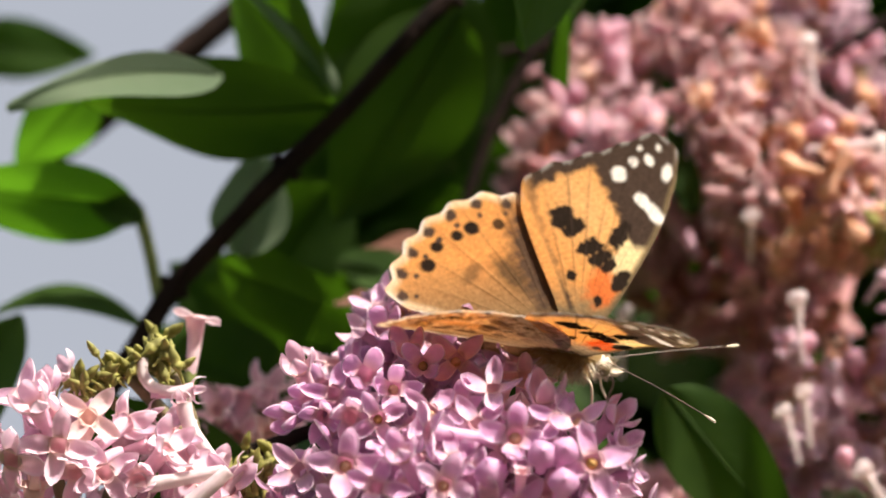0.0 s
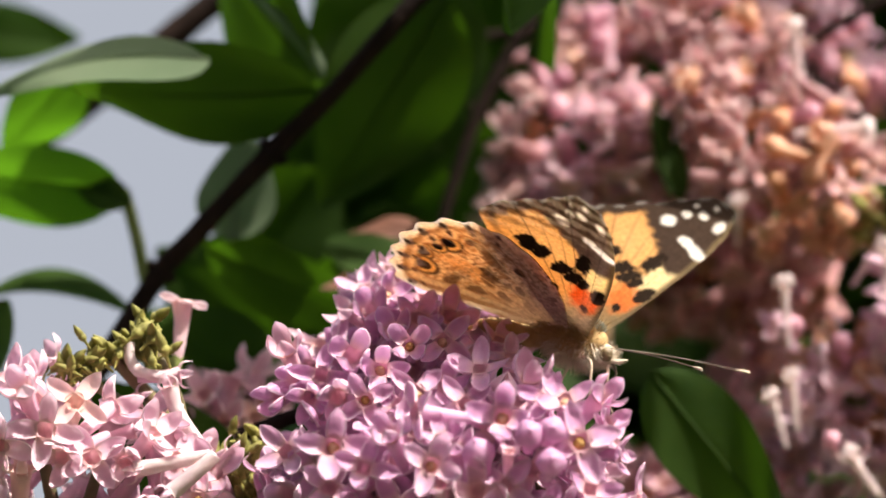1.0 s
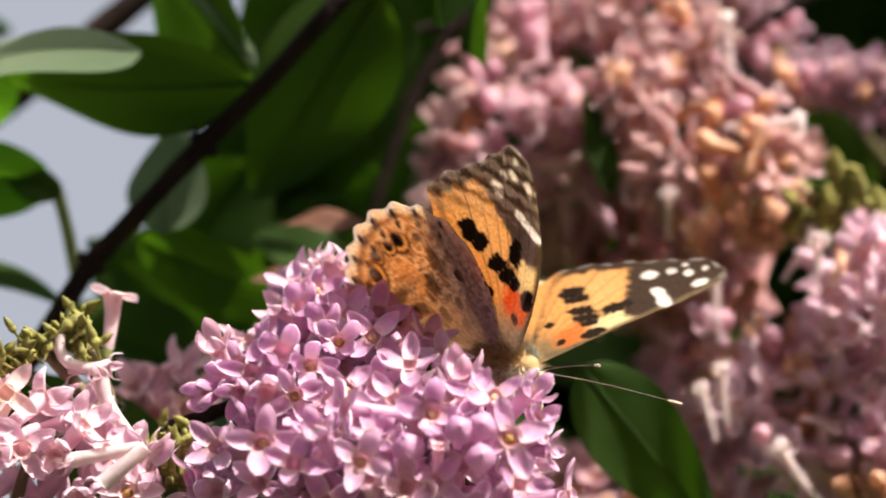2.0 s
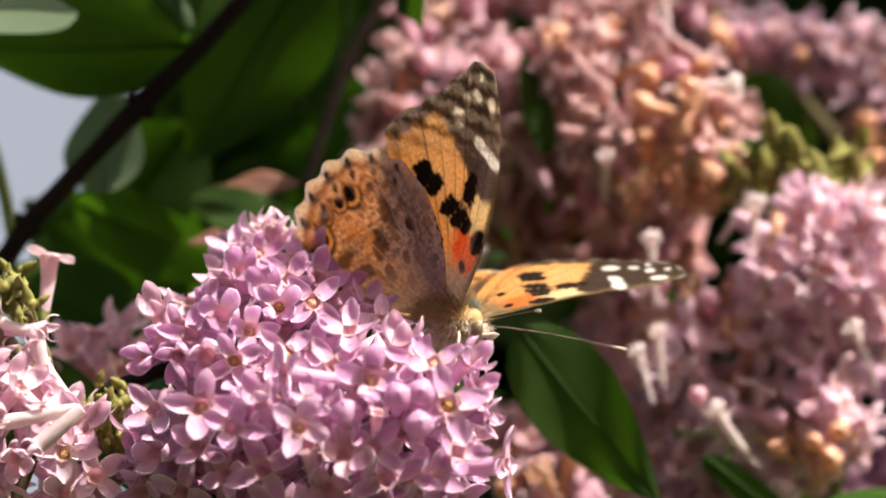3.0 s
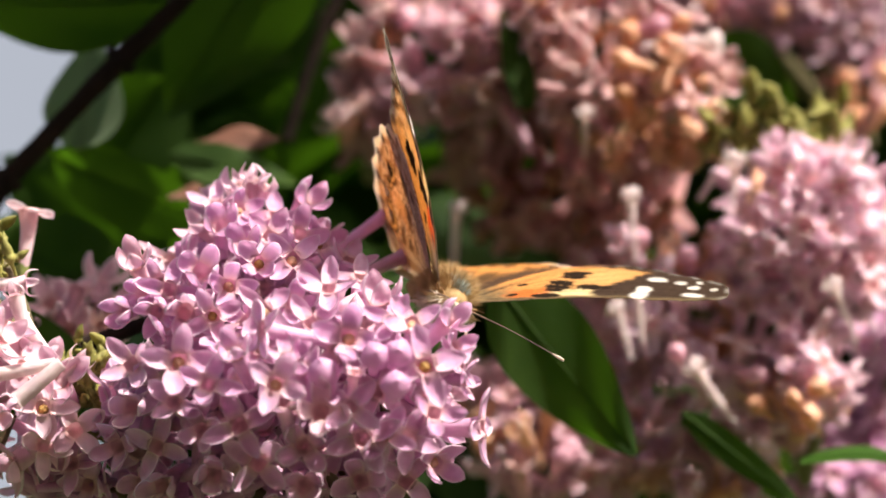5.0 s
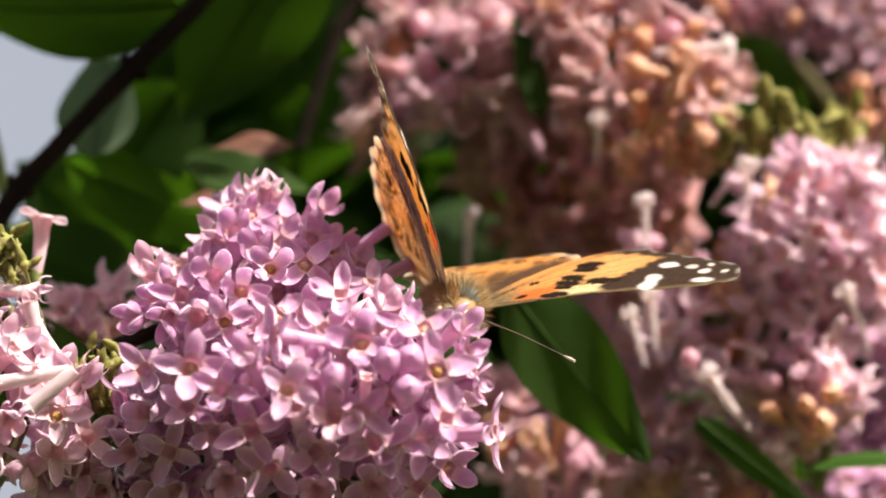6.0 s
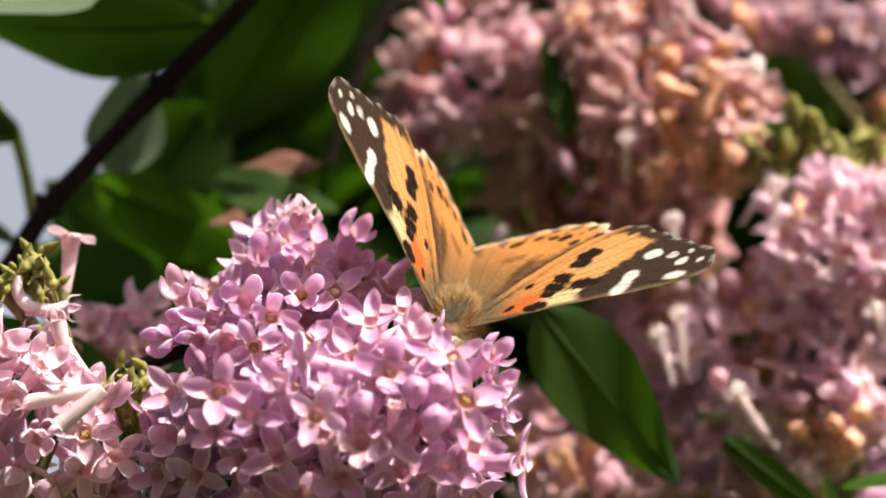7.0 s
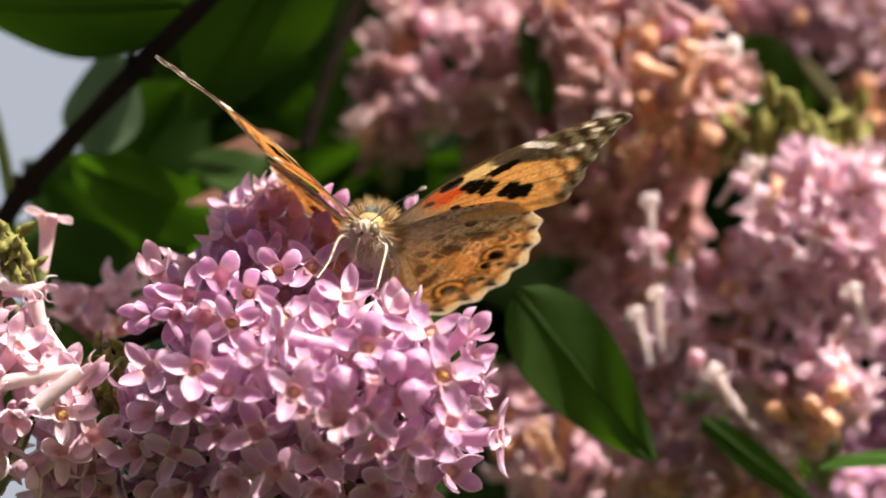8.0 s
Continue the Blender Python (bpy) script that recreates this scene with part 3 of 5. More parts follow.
# ---- fading clusters further back ----
BACK = [
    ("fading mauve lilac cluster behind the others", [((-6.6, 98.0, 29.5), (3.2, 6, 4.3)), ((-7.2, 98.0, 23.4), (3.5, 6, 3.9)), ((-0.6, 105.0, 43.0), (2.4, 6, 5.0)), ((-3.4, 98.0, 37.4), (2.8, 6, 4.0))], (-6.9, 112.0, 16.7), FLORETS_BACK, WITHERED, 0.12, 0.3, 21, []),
    ("pink lilac cluster of closed florets", [((0.4, 92.0, 27.3), (3.5, 6, 4.6)), ((5.4, 90.0, 31.7), (3.9, 6, 5.3)), ((5.0, 90.0, 26.4), (3.9, 6, 2.7)), ((2.6, 104.0, 43.8), (4.3, 7, 5.2))], (3.3, 106.0, 18.2), FLORETS_FAR, WITHERED, 0.1, 0.45, 29, [((4.1, 88.0, 9.9), (0.1, -0.1, 1), 1, "stub")]),
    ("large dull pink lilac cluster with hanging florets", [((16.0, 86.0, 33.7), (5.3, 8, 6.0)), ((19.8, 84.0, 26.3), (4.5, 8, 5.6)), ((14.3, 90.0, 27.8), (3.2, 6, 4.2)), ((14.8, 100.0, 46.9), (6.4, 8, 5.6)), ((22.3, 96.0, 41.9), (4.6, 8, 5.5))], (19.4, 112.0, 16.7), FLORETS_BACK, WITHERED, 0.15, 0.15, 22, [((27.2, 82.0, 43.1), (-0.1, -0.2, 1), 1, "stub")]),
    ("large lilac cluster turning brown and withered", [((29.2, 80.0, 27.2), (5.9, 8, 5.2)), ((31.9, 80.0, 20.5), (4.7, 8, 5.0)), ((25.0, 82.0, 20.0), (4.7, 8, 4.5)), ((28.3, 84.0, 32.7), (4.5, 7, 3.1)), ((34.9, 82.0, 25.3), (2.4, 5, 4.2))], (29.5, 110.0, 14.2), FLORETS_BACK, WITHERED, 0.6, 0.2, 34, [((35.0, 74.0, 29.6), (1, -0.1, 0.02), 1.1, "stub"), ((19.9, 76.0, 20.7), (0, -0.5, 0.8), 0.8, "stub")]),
    ("lilac cluster with the shade of others put into its colour", [((9.1, 102.0, 17.7), (5.4, 7, 4.6)), ((16.2, 98.0, 18.3), (5.3, 8, 4.6)), ((20.1, 96.0, 12.7), (6.0, 8, 5.3)), ((11.2, 100.0, 12.1), (5.4, 8, 4.6)), ((26.8, 95.0, 12.3), (5.3, 8, 3.9))], (18.3, 130.0, 8.2), FLORETS_SHADED, WITHERED_SHADED, 0.4, 0.1, 23, []),
    ("small pink tip of a shaded lilac cluster", [((9.8, 94.0, 23.1), (2.8, 5, 1.4)), ((7.6, 96.0, 20.3), (2.1, 4, 1.3))], (11.3, 104.0, 18.7), FLORETS_FAR, WITHERED, 0.1, 0.4, 35, []),
    ("fresh pink lilac cluster beside green buds", [((43.4, 72.0, 11.9), (5.5, 8, 3.6)), ((49.8, 70.0, 10.9), (5.1, 8, 4.8)), ((46.0, 70.0, 5.4), (6.9, 9, 5.1)), ((53.1, 74.0, 3.7), (4.5, 8, 6.9)), ((41.4, 74.0, 5.8), (4.3, 7, 3.8))], (49.9, 100.0, -1.3), FLORETS_PALE, WITHERED, 0.08, 0.12, 24, [((25.3, 70.0, 9.6), (-0.05, -0.1, 1), 1, "stub"), ((24.5, 72.0, 4.8), (-0.3, -0.8, 0.3), 0.9, "open"), ((26.4, 72.0, 5.1), (0.4, -0.7, 0.3), 1, "bud"), ((25.4, 74.0, 3.9), (0, -0.8, -0.2), 1, "bud"), ((37.9, 70.0, 13.9), (0, -0.15, 1), 1.1, "stub"), ((53.3, 68.0, 11.8), (0.55, -0.2, 0.75), 1.1, "stub"), ((37.5, 76.0, 16.0), (0.5, -0.1, 0.85), 0.9, "stub"), ((47.0, 64.0, 11.0), (0, -0.95, 0.2), 1.1, "t")]),
    ("lilac cluster half fresh pink and half spent brown", [((34.0, 82.0, 1.0), (5.9, 8, 4.5)), ((31.5, 80.0, -5.5), (5.9, 8, 4.5)), ((40.0, 76.0, -3.4), (5.9, 8, 5.5)), ((45.4, 74.0, -7.1), (5.2, 8, 5.2)), ((38.5, 74.0, -10.9), (5.9, 8, 4.3))], (39.5, 110.0, -17.8), FLORETS_PALE, WITHERED, 0.25, 0.2, 36, [((25.8, 66.0, -2.1), (-0.15, -0.2, 1), 0.85, "stub"), ((23.6, 70.0, -4.0), (-0.3, -0.1, 0.9), 0.85, "stub"), ((30.6, 64.0, -9.6), (-0.2, -0.85, 0.4), 0.9, "bud"), ((33.1, 64.0, -11.9), (-0.55, -0.35, 0.75), 1.1, "stub"), ((49.8, 66.0, -1.6), (-0.4, -0.3, 0.85), 1, "stub"), ((36.0, 72.0, -1.0), (-0.3, -0.6, 0.7), 1, "spent"), ((45.7, 66.0, -0.5), (-0.3, -0.6, 0.6), 1, "bud")]),
    # Paler petals on the next two clusters stand in for missing sunlight.
    ("spent lilac cluster low at the bush's edge", [((47.9, 70.0, -13.0), (3.8, 7, 4.3)), ((43.2, 72.0, -16.6), (4.3, 7, 4.3))], (47.7, 90.0, -23.4), FLORETS_PALE, WITHERED, 0.3, 0.2, 37, [((46.4, 62.0, -17.6), (-0.2, -0.9, 0.2), 1.1, "spent"), ((44.4, 62.0, -15.4), (-0.2, -0.9, 0.2), 0.9, "spent")]),
    ("dull mauve lilac cluster low in the bush", [((25.9, 90.0, -6.4), (3.9, 7, 6.3)), ((22.2, 98.0, 2.9), (4.3, 7, 3.2)), ((13.0, 84.0, -19.9), (5.7, 8, 5.0)), ((19.3, 84.0, -22.7), (5.7, 8, 4.3)), ((8.9, 90.0, -13.9), (4.4, 8, 4.4)), ((28.3, 80.0, -19.5), (4.3, 7, 5.0)), ((36.6, 78.0, -22.8), (6.9, 8, 4.9)), ((16.1, 95.0, -12.4), (5.1, 8, 3.7))], (22.4, 120.0, -30.3), FLORETS_FAR, WITHERED, 0.22, 0.25, 26, [((11.8, 74.0, -18.5), (-0.4, -0.6, 0.6), 1, "spent"), ((17.0, 74.0, -21.7), (0.2, -0.8, 0.4), 1.1, "bud"), ((35.2, 70.0, -13.7), (0.6, -0.3, -0.7), 1, "stub")]),
    ("lilac cluster against the sky, shade put into its mauve colour", [((40.6, 112.0, 39.8), (6.2, 8, 2.2)), ((50.7, 110.0, 38.4), (6.1, 8, 3.3)), ((56.2, 110.0, 35.9), (4.7, 8, 4.3)), ((31.1, 112.0, 46.8), (6.2, 8, 4.5)), ((27.4, 110.0, 51.7), (6.1, 8, 3.3))], (53.3, 140.0, 29.6), FLORETS_SHADED_MAUVE, WITHERED, 0.1, 0.15, 25, []),
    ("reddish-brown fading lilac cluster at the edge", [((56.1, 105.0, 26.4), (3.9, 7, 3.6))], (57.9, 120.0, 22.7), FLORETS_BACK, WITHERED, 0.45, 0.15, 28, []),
    ("bright pink lilac cluster at the bush's edge", [((54.0, 100.0, -22.8), (6.8, 8, 3.9)), ((52.2, 104.0, -13.5), (3.2, 7, 2.9)), ((56.9, 104.0, -14.2), (3.6, 7, 3.6)), ((59.9, 100.0, -4.1), (4.3, 7, 4.3))], (57.5, 120.0, -28.8), FLORETS, WITHERED, 0.05, 0.1, 27, []),
]
for label, lobes, root, meshes, spent, share, buds, seed, fixed in BACK:
    cluster_of("flower_cluster", label, lobes, root, meshes, seed, 3.7, (0, -0.3, 0.2), spent, share, buds=buds, jitter=0.42, fixed=fixed)
RIGHT_GREEN = bud_spray([(37.4, 76.0, 19.3), (40.3, 76.0, 20.2), (42.2, 76.0, 21.4), (43.8, 76.0, 19.0), (47.1, 76.0, 18.1), (49.3, 76.0, 20.0), (51.4, 76.0, 17.9), (40.8, 76.0, 17.4), (46.4, 76.0, 15.6), (52.7, 76.0, 16.0), (35.9, 76.0, 17.4)], 33, 6, 1.5, 1.5)
cluster_of("flower_cluster", "budding green tip of a lilac cluster", [((45.2, 80.0, 17.0), (5, 5, 2))], (46.7, 95.0, 6.2), FLORETS_FAR, 41, 4.4, fixed=RIGHT_GREEN)


# ---- twigs ----
def twig(label, path, radii):
    home = thing("twig", label, "twig", path[0], "twigs of the lilac")
    hub = Vector(path[0])
    part("stem", tube_mesh("stem", [(Vector(p) - hub) * MM for p in path], [r * MM for r in radii], BARK, 12), home)
    for i in range(2, len(path) - 1, 3):
        d = (Vector(path[i + 1]) - Vector(path[i - 1])).normalized()
        side = d.cross(Vector((0, 1, 0))).normalized()
        for s in (-1, 1):
            p = Vector(path[i]) - hub + side * s * radii[i] * 0.8
            q = p + (side * s + d * 0.9).normalized() * radii[i] * 1.0
            part("leaf_bud", tube_mesh("leaf_bud", [p * MM, (p.lerp(q, 0.5)) * MM, q * MM], [radii[i] * 0.55 * MM, radii[i] * 0.5 * MM, 0.0001], BARK, 7), home)
    return home


twig("dark brown woody twig slanting through the leaves", [(-59.0, 60.0, -2.6), (-55.3, 60.0, 2.9), (-50.5, 60.0, 10.6), (-46.4, 60.0, 15.0), (-42.0, 60.0, 19.9), (-37.0, 60.0, 25.2), (-29.8, 60.0, 32.2), (-20.9, 60.0, 42.2), (-16.8, 60.0, 46.1), (-12.5, 60.0, 50.6)], [1.4, 1.4, 1.3, 1.25, 1.15, 1.4, 1.2, 1.2, 1.15, 1.1])
twig("thick brown twig out of focus among leaves", [(-80.5, 110.0, 24.5), (-70.7, 110.0, 32.9), (-61.2, 110.0, 40.2), (-52.1, 110.0, 47.2), (-46.2, 110.0, 52.0), (-39.7, 110.0, 58.2)], [2.3, 2.1, 2.0, 1.9, 1.8, 1.6])
twig("thin dark twig behind the flowers", [(-17.5, 96.0, 19.6), (-15.2, 96.0, 27.2), (-12.3, 96.0, 35.1), (-9.9, 96.0, 39.8), (-7.2, 96.0, 44.5), (-4.1, 96.0, 46.9)], [0.8, 0.8, 0.85, 0.9, 0.8, 0.6])
twig("thin brown twig across a gap of sky", [(-14.3, 100.0, 47.7), (-11.7, 100.0, 45.3), (-8.5, 100.0, 45.7), (-4.9, 100.0, 45.3)], [0.8, 0.7, 0.7, 0.6])
twig("thin brown stem between the flower clusters", [(-39.2, 22.0, -12.4), (-35.3, 22.0, -11.2), (-31.4, 22.0, -9.9), (-22.4, 22.0, -8.5)], [0.9, 0.9, 0.8, 0.8])
twig("thin dark twig at the edge of the bush", [(25.7, 100.0, 42.3), (28.9, 100.0, 43.9), (34.4, 100.0, 46.9), (40.2, 100.0, 50.1)], [0.6, 0.65, 0.7, 0.8])


# ---- leaves ----
def leaf_mesh(name, mat, L, W, fold=0.25, droop=0.2, wave=0.06, seed=1, n=18, m=9, bow=0.0):
    """An ovate leaf with a pointed tip: base at the origin, along +x, upper face +z. Metres."""
    V, uv = [], []
    for i in range(n):
        s = i / (n - 1)
        hw = W * 0.5 * (math.sin(math.pi * s ** 0.72) ** 0.85 if 0 < s < 1 else 0) + 0.0003
        for j in range(m):
            w = 2 * j / (m - 1) - 1
            z = -droop * L * s * s + bow * L * 4 * s * (1 - s) + fold * abs(w) * hw * (1 - 0.4 * abs(w)) + wave * W * math.sin(7 * s + 2 * w + seed) * abs(w)
            V.append((L * s * (1 - 0.12 * droop * s), w * hw, z))
            uv.append((s, (w + 1) / 2))
    return mesh_from(name, V, grid_faces(n, m), [mat], None, uv)


def leaf(label, base, tip, width, up, mat=LEAF, fold=0.25, droop=0.15, wave=0.06, seed=1, stalk=None, bow=0.0):
    home = thing("leaf", label, "leaf", base, "leaves of the lilac")
    b, t = at(base), at(tip)
    x = (t - b).normalized()
    u = Vector(up)
    z = (u - x * u.dot(x)).normalized()
    y = z.cross(x)
    m = Matrix((x, y, z)).transposed().to_4x4()
    part("blade", leaf_mesh("blade", mat, (t - b).length, width * MM, fold, droop, wave, seed, bow=bow), home, m)
    rib = [m @ Vector((L * k, 0, -droop * L * k * k + bow * L * 4 * k * (1 - k) + 0.0001)) for L in [(t - b).length] for k in (0.0, 0.3, 0.6, 0.9)]
    part("midrib", tube_mesh("midrib", rib, [0.0003, 0.0002, 0.00012, 0.00008], mat, 6), home)
    if stalk is not None:
        hub = Vector(base)
        part("leaf_stalk", tube_mesh("leaf_stalk", [(Vector(p) - hub) * MM for p in stalk], [0.0008] * len(stalk), CALYX, 8), home)
    return home


# Upper half of the next leaf, a separate piece with sky sheen in its colour.
leaf("waxy upper face of a leaf, sky sheen put into its pale colour", (-43.9, 50.0, 35.2), (-69.4, 46.0, 30.9), 9.4, (-0.1, -0.66, 0.74), LEAF_PALE, -0.15, 0.0, 0.05, 2, None, 0.09)
leaf("broad green lilac leaf folded along its midrib", (-30.8, 60.0, 32.9), (-62.6, 64.0, 34.2), 12.9, (-0.2, -0.75, -0.62), LEAF, -0.2, 0.0, 0.1, 22, None, 0.06)
leaf("light green lilac leaf lit through from behind", (-61.4, 75.0, 37.8), (-71.6, 82.0, 28.2), 8.3, (-0.2, -0.8, -0.6), LEAF_LIT, 0.2, 0.05, 0.08, 23, None, 0.0)
leaf("dull green leaf seen from its edge", (-82.9, 125.0, 50.5), (-65.4, 128.0, 49.4), 7.7, (0.0, -0.97, -0.1), LEAF, 0.2, 0.03, 0.06, 24, None, 0.0)
leaf("broad green leaf lit through from behind", (-15.8, 72.0, 46.2), (-31.8, 78.0, 20.4), 16.5, (-0.3, -0.75, -0.6), LEAF, 0.25, 0.06, 0.08, 37, None, 0.0)
leaf("broad green lilac leaf glowing with light from behind", (-31.1, 66.0, 34.8), (-46.8, 76.0, 53.8), 16.1, (-0.35, -0.8, -0.7), LEAF, 0.3, 0.05, 0.05, 3, None, 0.0)
leaf("narrow pale leaf added along the rim of a broad leaf", (-30.8, 64.0, 35.0), (-43.0, 72.0, 48.9), 3.3, (0.35, -0.6, 0.7), LEAF_PALE, 0.3, 0, 0.05, 30, None, 0.08)
leaf("broad green lilac leaf with a long curved stalk", (-55.5, 70.0, 21.9), (-82.4, 66.0, 24.1), 10.3, (-0.3, -0.85, -0.5), LEAF_LIT, 0.3, 0.04, 0.05, 5, [(-52.7, 70.0, 9.5), (-53.9, 70.0, 16.1), (-55.5, 70.0, 21.9)], 0.0)
leaf("curled dark leaf base at the end of its stalk", (-54.7, 68.0, 19.9), (-61.9, 69.0, 23.3), 4.2, (0.3, -0.8, 0.2), LEAF, 0.4, 0.1, 0.06, 31, None, 0.0)
leaf("narrow arched green leaf seen from its edge", (-54.5, 75.0, 7.2), (-75.6, 75.0, 8.0), 5.2, (0, -0.6, 0.8), LEAF, 0.2, 0, 0.03, 6, None, 0.2)
leaf("dark green leaf in shade low in the bush", (-77.4, 60.0, -8.3), (-70.0, 60.0, 8.5), 14.2, (-0.5, -0.75, 0.3), LEAF, 0.2, 0.1, 0.05, 7, None, 0.0)
leaf("large dark green lilac leaf in shade", (-19.5, 96.0, 55.8), (-29.2, 104.0, 18.4), 23.4, (-0.15, -0.8, -0.6), LEAF, 0.2, 0.1, 0.06, 8, None, 0.0)
leaf("large dark green lilac leaf in shade", (-12.5, 100.0, 46.2), (-39.0, 96.0, 27.7), 20.7, (-0.2, -0.85, -0.5), LEAF, 0.2, 0.05, 0.06, 9, None, 0.0)
leaf("large dark green lilac leaf in shade", (-39.3, 102.0, 28.4), (-14.1, 108.0, 23.9), 17.9, (-0.2, -0.85, -0.55), LEAF, 0.2, 0.1, 0.06, 10, None, 0.0)
leaf("dark green leaf behind the thin twig", (-7.0, 120.0, 36.0), (-19.0, 123.0, 22.0), 11.0, (-0.2, -0.9, -0.3), LEAF, 0.2, 0.05, 0.06, 41, None, 0.0)
leaf("dark green leaf behind the twig", (-16.2, 108.0, 58.5), (-35.4, 112.0, 45.2), 17.3, (-0.5, -1.0, -0.4), LEAF, 0.2, 0.05, 0.06, 25, None, 0.0)
leaf("dark green leaf behind the flower stalks", (-32.1, 86.0, 0.1), (-53.6, 90.0, 17.0), 16.1, (-0.3, -1.0, -0.35), LEAF, 0.2, 0.05, 0.06, 26, None, 0.0)
leaf("dark green leaf behind the flower stalks", (-36.7, 78.0, -2.0), (-57.4, 84.0, 7.8), 13.2, (-0.2, -1.0, 0.1), LEAF, 0.2, 0.05, 0.06, 27, None, 0.0)
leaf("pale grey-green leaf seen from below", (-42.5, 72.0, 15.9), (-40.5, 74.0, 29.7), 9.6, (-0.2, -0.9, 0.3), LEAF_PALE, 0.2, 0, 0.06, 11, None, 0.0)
leaf("broad green lilac leaf with a bright rim", (-46.2, 80.0, 16.1), (-22.1, 80.0, 7.6), 9.7, (-0.25, -0.75, -0.55), LEAF, 0.3, -0.05, 0.05, 12, None, 0.06)
leaf("dark green leaf deep in the bush", (-51.1, 95.0, 16.8), (-27.6, 98.0, 1.9), 17.7, (-0.2, -0.85, -0.5), LEAF, 0.2, 0.1, 0.05, 13, None, 0.0)
leaf("dark green leaf deep in the bush", (-29.1, 100.0, 21.6), (-17.7, 104.0, 11.8), 14.3, (0.1, -0.9, -0.3), LEAF, 0.2, 0.1, 0.05, 33, None, 0.0)
leaf("dark green leaf under the flowers", (8.6, 50.0, -2.6), (24.8, 47.0, -23.4), 11.0, (-0.15, -0.95, -0.12), LEAF, 0.05, 0.03, 0.09, 14, None, 0.0)
leaf("small curved dark green leaf", (31.0, 58.0, -17.4), (44.6, 54.0, -28.4), 3.1, (0.0, -0.98, -0.22), LEAF, 0.1, 0.0, 0.03, 15, None, 0.0)
leaf("narrow green leaf at the bush's edge", (56.5, 56.0, -23.2), (44.9, 55.0, -23.1), 3.7, (0, -0.55, 0.85), LEAF_LIT, 0.3, 0.05, 0.03, 16, None, 0.05)
leaf("slim green leaf between the clusters", (12.9, 80.0, 21.6), (9.8, 82.0, 35.3), 3.3, (0.1, -1, -0.3), LEAF, 0.2, 0.1, 0.03, 17, None, 0.0)
leaf("dark green leaf behind the pale flowers", (-38.3, 42.0, -19.3), (-61.8, 44.0, -3.7), 12.6, (-0.2, -0.95, 0.05), LEAF, 0.2, 0.05, 0.06, 36, None, 0.0)
leaf("dark green leaf in the shade of clusters", (35.1, 100.0, 32.3), (47.4, 102.0, 24.6), 10.7, (-0.1, -0.97, -0.12), LEAF, 0.2, 0.1, 0.03, 18, None, 0.0)
leaf("dry reddish-brown curled leaf", (-17.6, 72.0, 17.2), (-27.8, 70.0, 16.3), 3.3, (0.1, -0.7, 0.8), DRY_LEAF, 0.5, -0.03, 0.15, 19, None, 0.0)
leaf("dry reddish-brown curled leaf", (-26.0, 66.0, 8.6), (-31.0, 64.0, 9.6), 3.6, (0.1, -0.7, 0.8), DRY_LEAF, 0.5, 0.1, 0.15, 20, None, 0.0)
leaf("dark green leaf in the gap beside the twig", (-32.1, 90.0, 27.3), (-43.6, 94.0, 11.3), 13.4, (-0.2, -0.85, -0.45), LEAF, 0.2, 0.05, 0.06, 34, None, 0.0)
leaf("dull grey-green leaf facing the sky", (-31.8, 84.0, 16.6), (-15.6, 82.0, 13.2), 6.6, (0.25, -0.75, 0.5), LEAF, 0.2, 0.05, 0.06, 35, None, 0.0)

# ---- foliage that fills the bush behind, with unseen leaves added above for shade ----
rng = random.Random(77)
BUSH = [leaf_mesh("bush leaf", LEAF, 0.045, 0.028, 0.25, 0.2, 0.08, s, 9, 5) for s in (1, 2, 3)]


